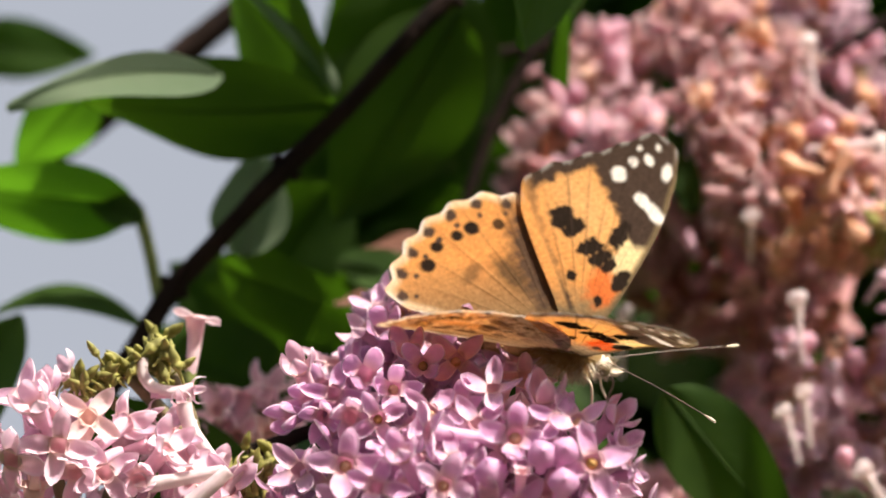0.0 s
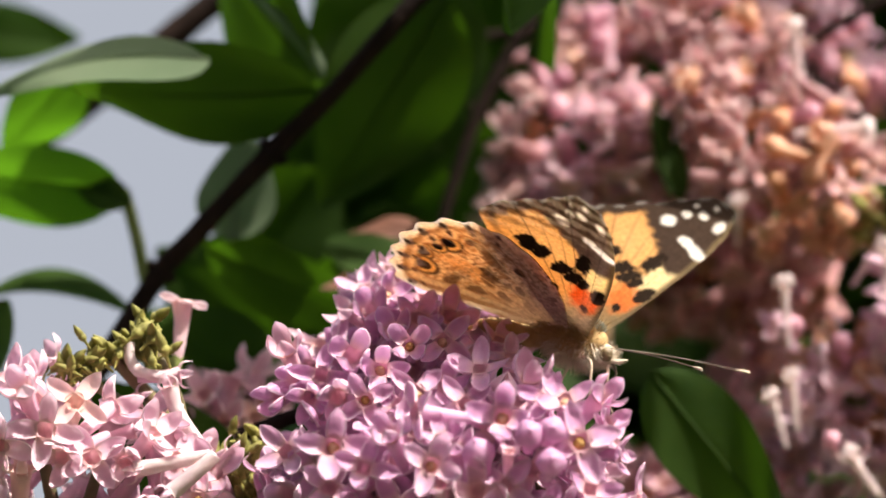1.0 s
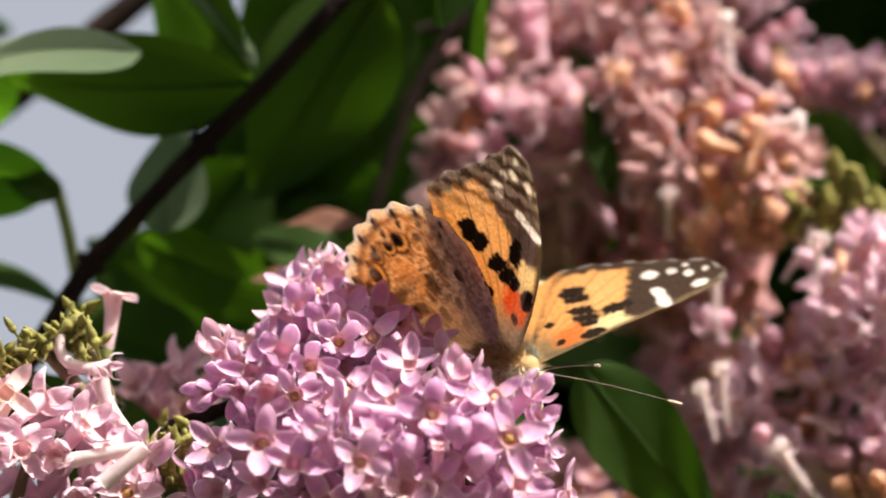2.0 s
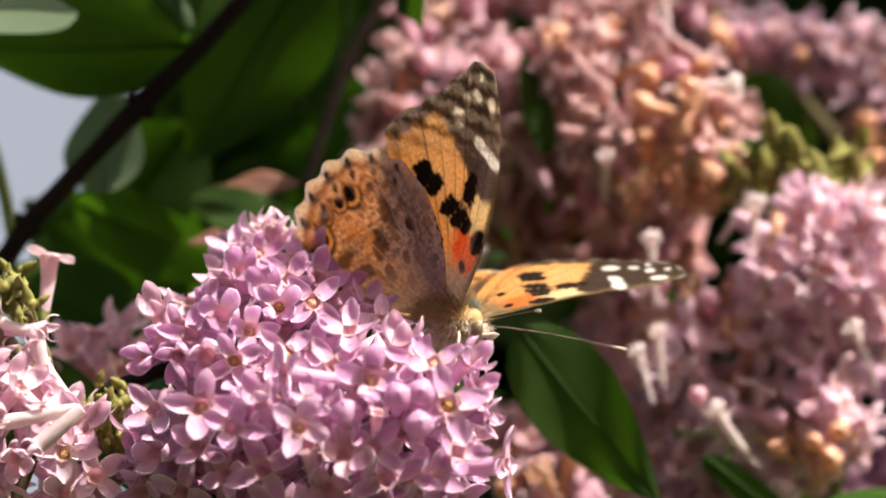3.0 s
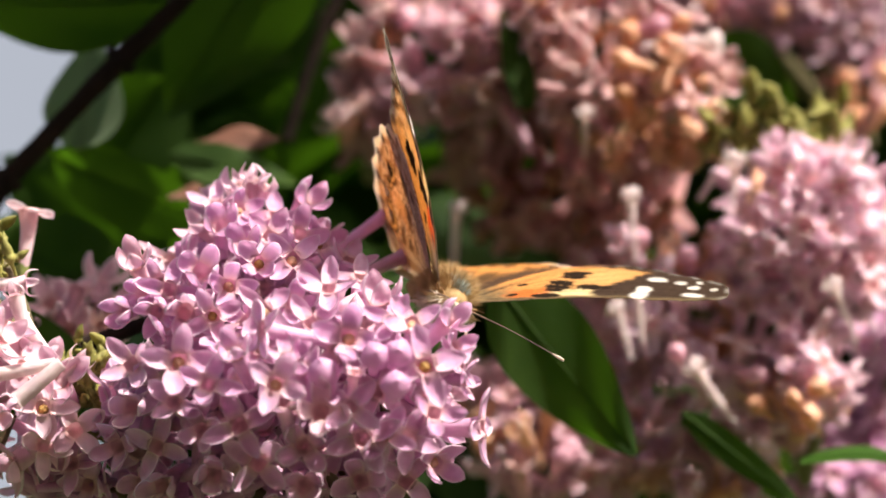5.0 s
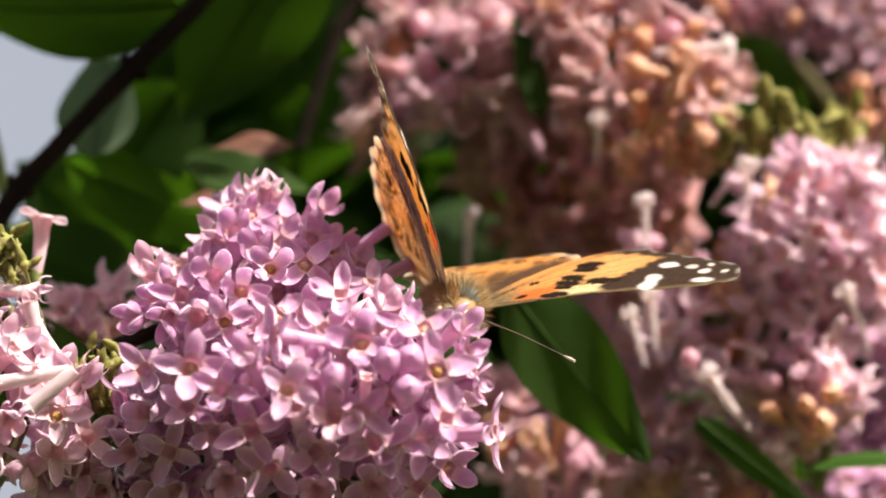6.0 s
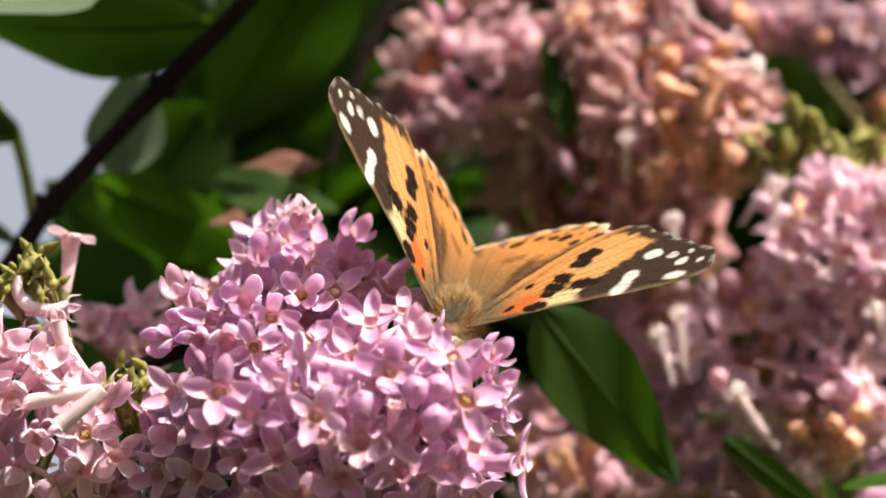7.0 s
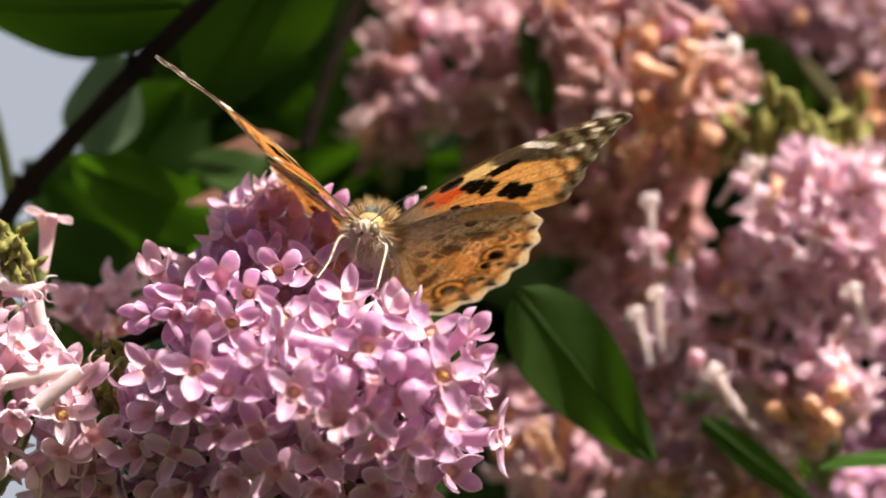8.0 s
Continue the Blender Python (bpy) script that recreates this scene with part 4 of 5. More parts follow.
def bush():
    hub = Vector((60, 260, -100))
    home = thing("lilac_bush", "dense dark green foliage filling the lilac bush, with unseen leaves added for shade", "bush", hub)
    V, Fc, uv, k = [], [], [], 0
    src = [(np.array([v.co for v in me.vertices]), [tuple(p.vertices) for p in me.polygons]) for me in BUSH]
    grid_uv = [(i / 8, j / 4) for i in range(9) for j in range(5)]
    # boxes of foliage: low corner, high corner, how many leaves
    boxes = [((-24, 150, -55), (-8, 215, 50), 50), ((-22, 140, -60), (12, 240, 25), 70), ((-36, 100, -110), (40, 240, -52), 110),
             ((8, 170, -140), (150, 300, 120), 420), ((20, 260, -200), (190, 420, 210), 520), ((-30, 200, -200), (30, 330, -60), 90),
             # the 13- and 60-leaf boxes hang unseen overhead, added to block the sun
             ((-4, 22, 74), (30, 82, 106), 13), ((20, 140, 95), (150, 230, 170), 60), ((-22, 120, -40), (4, 180, 30), 40), ((-140, 250, -620), (280, 520, -210), 620), ((60, 300, 150), (260, 520, 330), 260)]
    for lo, hi, n in boxes:
        for _ in range(n):
            p = Vector([rng.uniform(lo[i], hi[i]) for i in range(3)])
            d = Vector((rng.gauss(0, 1), rng.gauss(0, 0.6), rng.gauss(-0.4, 0.6))).normalized()
            m = Matrix.Translation((p - hub) * MM) @ d.to_track_quat("X", "Z").to_matrix().to_4x4() @ Matrix.Rotation(rng.uniform(-0.9, 0.9), 4, "X") @ Matrix.Scale(rng.uniform(0.6, 1.2), 4)
            vs, fs = rng.choice(src)
            a = np.array(m)
            V += [tuple(v) for v in vs @ a[:3, :3].T + a[:3, 3]]
            Fc += [tuple(i + k for i in f) for f in fs]
            uv += grid_uv
            k += len(vs)
    tagged(part("foliage", mesh_from("foliage", V, Fc, [LEAF], None, uv), home), kind="stuff")
    for i in range(5):
        top = Vector((20 + 35 * i, 200 + 30 * i, 40 - 20 * i))
        root = Vector((70 + 25 * i, 330 + 20 * (i % 3), -1573))
        path = [(root - hub) * MM, (root.lerp(top, 0.5) + Vector((20, 10, 0)) - hub) * MM, (top - hub) * MM]
        part("stem", tube_mesh("stem", path, [0.012, 0.009, 0.003], BARK, 10), home)


bush()

# ---- pale glowing sheet added far behind the bush to brighten the sky there ----
haze = bpy.data.materials.new("pale backdrop glow")
haze.use_nodes = True
hn = haze.node_tree
hn.nodes.remove(hn.nodes["Principled BSDF"])
glow = hn.nodes.new("ShaderNodeEmission")
hz = noise_node(hn, 0.03, 2)
hr = ramp(hn, [(0.3, (0.205, 0.22, 0.255)), (0.7, (0.245, 0.257, 0.29))])
hn.links.new(hz.outputs[0], hr.inputs[0])
hn.links.new(hr.outputs[0], glow.inputs[0])
hn.links.new(glow.outputs[0], hn.nodes["Material Output"].inputs[0])
tagged(new("backdrop", mesh_from("backdrop", [(-60, 120, -2), (60, 120, -2), (60, 120, 60), (-60, 120, 60)], [(0, 1, 2, 3)], [haze])), "pale glowing sheet standing in for the sky", "sky", kind="structure")

# ---- an unseen wall added behind the camera to hold off part of the sky's light ----
WALL = plain("brick-red sky blocker", (0.20, 0.12, 0.09), (0.30, 0.19, 0.14), 3, 0.9, 0.4, 0.01)
wv = [(x, y, z) for x in (-7, 7) for y in (-3.3, -3.0) for z in (0, 5.5)]
tagged(new("sky_blocker", mesh_from("sky_blocker", wv, [(0, 1, 3, 2), (4, 6, 7, 5), (0, 4, 5, 1), (2, 3, 7, 6), (1, 5, 7, 3), (0, 2, 6, 4)], [WALL], smooth=False)),
       "unseen wall added to block sky light", "wall", kind="structure")

# ---- ground ----
GRASS = plain("lawn", (0.035, 0.06, 0.018), (0.07, 0.10, 0.03), 9, 0.9, 0.6, 0.02)
g = mesh_from("ground", [(-900, -900, 0), (900, -900, 0), (900, 900, 0), (-900, 900, 0)], [(0, 1, 2, 3)], [GRASS])
tagged(new("ground", g), "short green lawn round the bush", "ground", kind="structure")

# ---- butterfly ----
def wing_shader():
    m, nt, b = shader("wing scales", 0.8)
    b.inputs["Specular IOR Level"].default_value = 0.08
    a = nt.nodes.new("ShaderNodeAttribute")
    a.attribute_name = "pattern"
    n = noise_node(nt, 2600, 3)
    r = ramp(nt, [(0.3, (0.78, 0.78, 0.78)), (0.7, (1.12, 1.12, 1.12))])
    nt.links.new(n.outputs[0], r.inputs[0])
    c = mix_colour(nt, a.outputs["Color"], r.outputs[0], 1.0, "MULTIPLY")
    nt.links.new(c, b.inputs["Base Color"])
    bump(nt, b, n.outputs[0], 0.3, 0.0001)
    g = nt.nodes.new("ShaderNodeGamma")
    g.inputs[1].default_value = 0.9
    nt.links.new(c, g.inputs[0])
    thin(nt, b, g.outputs[0], 0.6)
    return m


WING = wing_shader()
ORANGE, CREAM, RED = np.array((0.76, 0.375, 0.12)), np.array((0.87, 0.68, 0.38)), np.array((0.76, 0.17, 0.03))
BLACK, BROWN, WHITE = np.array((0.022, 0.013, 0.008)), np.array((0.13, 0.075, 0.035)), np.array((0.88, 0.82, 0.76))
TAN, UMBER, OLIVE = np.array((0.74, 0.64, 0.54)), np.array((0.095, 0.058, 0.040)), np.array((0.24, 0.17, 0.09))


def wobble(x, y, k, seed):
    """Smooth irregular offsets that make the edges of the markings uneven."""
    return (np.sin(x * 1.9 * k + seed) * np.cos(y * 2.3 * k - seed) + 0.6 * np.sin(x * 4.1 * k - 1.3 * y * k + seed * 2)
            + 0.45 * np.cos(6.3 * y * k + 3.1 * x * k + seed) + 0.3 * np.sin(9.7 * x * k + 2.0 * np.sin(5.1 * y * k) + seed)) / 2


def blob(x, y, cx, cy, rx, ry, deg=0.0, soft=0.12, rough=0.26):
    a = math.radians(deg)
    dx, dy = x - cx, y - cy
    u, v = (dx * math.cos(a) + dy * math.sin(a)) / rx, (dy * math.cos(a) - dx * math.sin(a)) / ry
    d = np.sqrt(u * u + v * v) + rough * wobble(x, y, 1.0, cx + cy)
    return np.clip((1 + soft - d) / (2 * soft), 0, 1)


def edge(v, soft=0.25):
    return np.clip(0.5 + v / soft / 2, 0, 1)


def lay(c, colour, mask):
    return c * (1 - mask[:, None]) + colour * mask[:, None]


def closed_curve(points, n):
    """A smooth open curve through the outline's corners, evenly sampled."""
    p = np.array(points, float)
    q = np.vstack([2 * p[0] - p[1], p, 2 * p[-1] - p[-2]])
    out = []
    for i in range(1, len(q) - 2):
        for t in np.linspace(0, 1, 40, endpoint=False):
            out.append(0.5 * (2 * q[i] + (q[i + 1] - q[i - 1]) * t + (2 * q[i - 1] - 5 * q[i] + 4 * q[i + 1] - q[i + 2]) * t * t
                              + (3 * q[i] - q[i - 1] - 3 * q[i + 1] + q[i + 2]) * t ** 3))
    out = np.array(out + [q[-2]])
    s = np.concatenate([[0], np.cumsum(np.linalg.norm(np.diff(out, axis=0), axis=1))])
    k = np.linspace(0, s[-1], n)
    return np.stack([np.interp(k, s, out[:, 0]), np.interp(k, s, out[:, 1])], 1), k / s[-1]


FORE_EDGE = [(0, 1.2), (6, 5.0), (13, 8.6), (19, 10.9), (24, 12.1), (27.0, 12.1), (28.6, 10.7), (28.5, 8.6), (26.9, 5.8), (25.3, 2.7), (24.0, -0.4),
             (22.8, -3.3), (21.0, -5.9), (17, -6.4), (11, -4.8), (5, -2.7), (0, -1.4)]
HIND_EDGE = [(0, 1.6), (6, 3.4), (12, 3.2), (16.4, 1.2), (18.8, -2.2), (19.4, -6.4), (18.2, -10.4), (15.6, -13.9), (12.2, -16.5), (8.8, -18.1),
             (6.2, -18.4), (4.3, -16.8), (2.3, -12), (0.6, -6), (-0.2, -2)]


def margin_spots(depth, size):
    """A row of spots along the hindwing's outer edge, one between each pair of veins."""
    curve, k = closed_curve(HIND_EDGE, 200)
    out = []
    for v in (0.30, 0.36, 0.42, 0.48, 0.54, 0.60, 0.66, 0.72):
        p = np.array([np.interp(v, k, curve[:, 0]), np.interp(v, k, curve[:, 1])])
        d = np.array((6.0, -6.0)) - p
        q = p + d / np.linalg.norm(d) * depth
        out.append((float(q[0]), float(q[1]), size))
    return out


def fore_pattern(x, y, md, k, vein, under):
    base = lay(np.tile(ORANGE if not under else ORANGE * 0.35 + CREAM * 0.65, (len(x), 1)), OLIVE if not under else TAN, edge(5.6 - x + 0.9 * wobble(x, y, 0.7, 1), 2.2))
    c = lay(base, CREAM * 0.92, blob(x, y, 16.5, 1.6, 5, 3.0, -30, 0.9, 0.1) * (0.25 if not under else 0.4))
    c = lay(c, RED, blob(x, y, 7.2, 3.0, 2.7, 1.9, 20, 0.3) * (0.75 if not under else 0.95))
    c = lay(c, CREAM, blob(x, y, 11.4, 6.0, 3.4, 1.7, 24, 0.2))
    dark = UMBER * 0.7 if not under else np.array((0.26, 0.185, 0.135))
    line = y - (5.9 - (x - 14) * 0.43) + 0.5 * wobble(x, y, 0.8, 3)
    c = lay(c, dark, edge(line, 0.35) * edge(x - 12.6, 0.6))
    c = lay(c, dark, edge(1.75 - md + 0.3 * wobble(x, y, 1, 4), 0.4) * edge(k - 0.44, 0.02) * edge(0.70 - k, 0.02))
    c = lay(c, dark, blob(x, y, 21.3, -3.0, 0.8, 0.7) + 0)
    c = lay(c, OLIVE * 0.9, edge(0.55 - md, 0.3) * edge(0.40 - k, 0.03))
    for cx, cy, rx, ry, g in ((15.8, -1.8, 1.6, 1.3, 10), (14.5, -0.5, 1.3, 1.0, 40), (12.0, 1.4, 1.4, 1.0, 60), (10.7, 2.6, 1.3, 0.95, 50), (9.9, 3.5, 0.9, 0.7, 30),
                              (13.9, 4.9, 2.2, 0.85, 30), (8.0, 4.9, 1.4, 0.9, 22), (8.3, -0.8, 0.7, 0.6, 0), (5.2, 2.2, 0.6, 0.5, 0)):
        c = lay(c, BLACK * 1.2, blob(x, y, cx, cy, rx * 1.1, ry * 1.05, g, 0.12, 0.34))
    for cx, cy, rx, ry, g in ((19.1, 7.7, 1.3, 1.0, -35), (17.4, 9.3, 1.4, 1.1, -25), (18.2, 8.6, 1.0, 0.9, -30), (22.4, 5.0, 1.25, 1.1, 0), (24.4, 6.8, 0.75, 0.65, 0),
                              (25.0, 8.7, 0.85, 0.7, 0), (23.6, 10.8, 1.4, 0.75, 15), (26.9, 9.9, 0.55, 0.4, 0), (26.4, 7.6, 0.4, 0.35, 0)):
        c = lay(c, WHITE, blob(x, y, cx, cy, rx * 0.9, ry * 0.85, g, 0.16, 0.18))
    if under:
        c = lay(c, TAN * 0.9, edge(2.0 - md, 1.2) * edge(k - 0.30, 0.03) * edge(0.62 - k, 0.08) * 0.55)
        tip = edge(x - 19.5 + wobble(x, y, 0.8, 6), 2.0)
        c = lay(c, np.array((0.42, 0.27, 0.16)), tip * 0.75)
        c = lay(c, np.array((0.82, 0.72, 0.56)), tip * edge(np.sin(2.6 * x + 0.8 * y + 1.2 * wobble(x, y, 0.9, 8)) - 0.35, 0.3) * 0.9)
        c = lay(c, UMBER, tip * edge(np.sin(2.6 * x + 0.8 * y + 1.2 * wobble(x, y, 0.9, 8)) * -1.0 - 0.55, 0.25) * 0.8)
        c = lay(c, TAN * 0.7, edge(5 - x, 3) * 0.5)
    c = lay(c, UMBER * 0.6, vein * 0.55)
    fringe = edge(0.42 - md, 0.2) * edge(k - 0.40, 0.01) * edge(0.72 - k, 0.02)
    c = lay(c, WHITE * 0.6, fringe * (0.3 + 0.3 * np.sign(np.sin(k * 175))))
    return c


def hind_pattern(x, y, md, k, vein, under):
    spots = ((14.7, -8.1), (13.8, -9.9), (12.5, -12.3), (10.0, -13.6))
    outer = edge(k - 0.28, 0.10) * edge(0.80 - k, 0.06)
    tooth = np.sin(k * 105)
    if not under:
        c = np.tile(ORANGE * np.array((1.0, 0.92, 0.85)), (len(x), 1))
        c = lay(c, BROWN, edge(-(x * 0.75 - 5.6 - 0.2 * y) + 0.5 * wobble(x, y, 0.6, 2), 4.0) * 0.6)
        c = lay(c, OLIVE, edge(6.5 - x, 4) * 0.8)
        c = lay(c, UMBER * 0.9, blob(x, y, 10.0, -0.6, 8.2, 3.2, -10, 0.3, 0.2) * 0.95)
        c = lay(c, BROWN * 0.8, blob(x, y, 8.4, -4.4, 2.6, 1.2, -30, 0.4) * 0.85)
        c = lay(c, BROWN * 0.9, blob(x, y, 8.5, -8.8, 1.5, 0.8, 30, 0.4) * 0.6)
        for i, (cx, cy) in enumerate(spots):
            r = (0.95, 0.75, 0.8, 0.95)[i]
            c = lay(c, BLACK, blob(x, y, cx, cy, r, r * 0.95, 0, 0.16, 0.06))
        c = lay(c, BLACK, blob(x, y, 15.0, -5.0, 0.75, 0.7) * 0.9)
        c = lay(c, CREAM * np.array((1.0, 1.0, 1.2)), edge(1.0 - md, 0.4) * outer * 0.75)
        for cx, cy, r in margin_spots(2.9, 0.4) + margin_spots(1.3, 0.8):
            c = lay(c, UMBER * 0.9, blob(x, y, cx, cy, r, r * 0.8, 0, 0.25, 0.35))
    else:
        f = 1.1 * wobble(x, y, 0.5, 5) + 0.5 * wobble(x, y, 1.2, 9)
        far = edge(6.2 - md, 1.8) * outer
        h = 0.9 * wobble(x, y, 0.9, 11) + 0.5 * wobble(x, y, 2.0, 4)
        c = lay(np.tile(TAN, (len(x), 1)), np.array((0.85, 0.66, 0.42)), far)
        c = lay(c, np.array((0.52, 0.29, 0.13)), edge(h - 0.05, 0.2) * 0.8 * (0.35 + 0.65 * far))
        c = lay(c, UMBER * 1.6, edge(f - 0.40, 0.12) * (1 - 0.8 * far))
        c = lay(c, np.array((0.34, 0.19, 0.10)), edge(-f - 0.34, 0.14) * 0.9 * (1 - 0.4 * far))
        c = lay(c, np.array((0.90, 0.82, 0.68)), edge(0.14 - np.abs(f - 0.08), 0.06) * (1 - 0.5 * far))
        c = lay(c, np.array((0.86, 0.74, 0.56)), edge(0.07 - np.abs(h + 0.2), 0.05) * 0.6)
        c = lay(c, np.array((0.78, 0.50, 0.25)), blob(x, y, 9.6, -8.0, 2.8, 1.4, -35, 0.3) * 0.85)
        c = lay(c, UMBER * 1.3, blob(x, y, 8.4, -5.6, 2.0, 1.0, 20, 0.2, 0.3) * 0.9)
        c = lay(c, UMBER * 1.3, blob(x, y, 11.9, -3.6, 2.0, 1.0, -20, 0.25, 0.3) * 0.9)
        c = lay(c, UMBER * 1.2, blob(x, y, 7.2, -11.2, 1.6, 0.9, 50, 0.25, 0.3) * 0.9)
        c = lay(c, UMBER * 1.3, blob(x, y, 5.6, -8.6, 0.8, 1.4, 10, 0.25, 0.3) * 0.9)
        for cx, cy, r in ((4.9, -5.1, 1.0), (3.7, -2.2, 0.9), (6.6, -2.2, 0.8), (10.2, -0.6, 0.9), (4.0, -10.5, 0.8)):
            c = lay(c, CREAM * np.array((0.95, 0.95, 1.25)), blob(x, y, cx, cy, r * 1.45, r * 1.2))
            c = lay(c, UMBER * 1.2, blob(x, y, cx, cy, r, r * 0.75))
        for i, (cx, cy) in enumerate(spots):
            r = (1.3, 0.9, 0.9, 1.4)[i]
            c = lay(c, UMBER * 0.7, blob(x, y, cx, cy, r * 1.62, r * 1.42, 0, 0.1, 0.05))
            c = lay(c, CREAM * np.array((0.9, 0.78, 0.6)), blob(x, y, cx, cy, r * 1.22, r * 1.05, 0, 0.1, 0.04))
            c = lay(c, BLACK, blob(x, y, cx, cy, r * 0.8, r * 0.68, 0, 0.12, 0.04))
        c = lay(c, np.array((0.36, 0.20, 0.10)), edge(3.6 - md + 0.5 * tooth, 0.25) * outer * 0.9)
        c = lay(c, np.array((0.86, 0.74, 0.56)), edge(3.0 - md + 0.5 * tooth, 0.25) * outer * 0.9)
        c = lay(c, np.array((0.40, 0.24, 0.13)), edge(1.9 - md - 0.4 * tooth, 0.25) * outer * 0.85)
        c = lay(c, np.array((0.90, 0.82, 0.68)), edge(1.15 - md - 0.3 * tooth, 0.2) * outer * 0.95)
        for cx, cy, r in margin_spots(2.6, 0.4):
            c = lay(c, UMBER * 1.6, blob(x, y, cx, cy, r * 1.4, r * 0.8, 0, 0.3, 0.35))
        for cx, cy, r in margin_spots(0.9, 0.34):
            c = lay(c, UMBER * 1.5, blob(x, y, cx, cy, r * 1.6, r, 0, 0.3, 0.3))
        c = lay(c, np.array((0.16, 0.085, 0.045)), edge(wobble(x, y, 1.5, 15) + 0.6 * wobble(x, y, 2.6, 21) - 0.42, 0.15) * edge(md - 1.2, 0.5) * 0.85 * (1 - 0.6 * far))
        c = lay(c, np.array((0.58, 0.44, 0.38)), edge(7.0 - np.hypot(x, y), 2.5) * 0.7)
        c = lay(c, CREAM * np.array((0.9, 0.95, 1.2)), vein * 0.7)
    if not under:
        c = lay(c, BROWN * 0.5, vein * 0.45)
    fringe = edge(0.36 - md, 0.2) * edge(k - 0.22, 0.02) * edge(0.86 - k, 0.02)
    c = lay(c, WHITE * 0.85, fringe * (0.55 + 0.45 * np.sign(np.sin(k * 105 + 1.4))))
    return c


def wing_mesh(name, outline, pattern, mirror, veins, scallop):
    """A thin, slightly cambered wing with scaled upper and lower faces; x outward, y forward, millimetres."""
    n, r = 230, 120
    curve, k = closed_curve(outline, n)
    root = np.array((0.2, 0.0))
    lens = np.linalg.norm(curve - root, axis=1)
    wave = scallop * np.cos(k * 105 + 1.4) * edge(k - 0.25, 0.06) * edge(0.85 - k, 0.06)
    curve = root + (curve - root) * (1 + wave / np.maximum(lens, 4))[:, None]
    lens = np.linalg.norm(curve - root, axis=1)
    f = np.linspace(0, 1, r) ** 0.9
    x = (root[0] + (curve[:, 0] - root[0])[:, None] * f).ravel()
    y = (root[1] + (curve[:, 1] - root[1])[:, None] * f).ravel()
    near = np.array([np.min(np.linalg.norm(curve[3:-3:2] - p, axis=1)) for p in np.stack([x, y], 1)])
    kk = np.repeat(k, r)
    span = np.repeat(lens, r) * np.tile(f, n)
    vein = np.zeros(n * r)
    for v in veins:
        vein = np.maximum(vein, np.clip(1.25 - np.abs(kk - v) * 55 * np.tile(f, n) / 0.09, 0, 1) * np.clip(np.tile(f, n) * 4 - 0.7, 0, 1))
    z = 0.55 * np.sin(np.clip(x / 26, 0, 1) * math.pi) - 0.010 * (y - 1) ** 2 * np.clip(x / 20, 0, 1) + 0.10 * vein + 0.06 * wobble(x, y, 0.4, 3)
    verts, cols = [], []
    sx = -1 if mirror else 1
    for under in (False, True):
        verts.append(np.stack([x * sx, y, z + (-0.05 if under else 0.05)], 1))
        c = pattern(x, y, near, kk, vein, under)
        c = c * (1 + 0.12 * wobble(x, y, 2.2, 7))[:, None]
        cols.append(np.concatenate([np.clip(c, 0.004, 0.92), np.ones((n * r, 1))], 1))
    N = n * r
    i, j = np.meshgrid(np.arange(n - 1), np.arange(r - 1), indexing="ij")
    a = (i * r + j).ravel()
    quad = np.stack([a, a + r, a + r + 1, a + 1], 1)
    top, low = (quad, quad[:, ::-1] + N) if mirror else (quad[:, ::-1], quad + N)
    rim = np.arange(n - 1) * r + r - 1
    side = np.stack([rim, rim + r, rim + r + N, rim + N], 1)
    me = mesh_from(name, (np.concatenate(verts) * MM).tolist(), np.concatenate([top, low, side]).tolist(), [WING])
    col = me.color_attributes.new("pattern", "FLOAT_COLOR", "POINT")
    col.data.foreach_set("color", np.concatenate(cols).ravel())
    return me


FORE_VEINS = (0.10, 0.38, 0.435, 0.485, 0.53, 0.575, 0.62, 0.67)
HIND_VEINS = (0.30, 0.38, 0.46, 0.53, 0.60, 0.67, 0.75)
FUR = plain("golden body fur", (0.28, 0.17, 0.065), (0.46, 0.30, 0.13), 900, 0.8)
FUR_BLUE = plain("grey-gold thorax fur", (0.20, 0.23, 0.20), (0.32, 0.35, 0.30), 900, 0.8)
FUR_PALE = plain("pale belly fur", (0.50, 0.42, 0.32), (0.66, 0.58, 0.46), 900, 0.8)
FUR_HEAD = plain("pale brown head fur", (0.40, 0.33, 0.25), (0.58, 0.50, 0.40), 900, 0.8)
EYE_SKIN = plain("brown compound eye", (0.09, 0.06, 0.03), (0.2, 0.14, 0.07), 3000, 0.35, 0.4, 0.0001)
HORN = plain("dark horny limb", (0.05, 0.035, 0.025), (0.16, 0.11, 0.07), 700, 0.5)
LIMB = plain("pale limb", (0.45, 0.36, 0.26), (0.6, 0.5, 0.38), 700, 0.6)


def lump(name, mat, centre, radii, seed=1, rough=0.05, rings=0):
    V, n, m = [], 18, 20
    for i in range(n):
        f = math.pi * i / (n - 1)
        for j in range(m):
            a = 2 * math.pi * j / m
            d = Vector((math.sin(f) * math.cos(a), math.cos(f), math.sin(f) * math.sin(a)))
            k = 1 + rough * noise.noise(d * 4 + Vector((seed, 0, 0))) + (0.04 * math.sin(f * rings) if rings else 0)
            V.append(tuple((centre[q] + radii[q] * d[q] * k) * MM for q in range(3)))
    return mesh_from(name, V, grid_faces(n, m, 0, True), [mat])


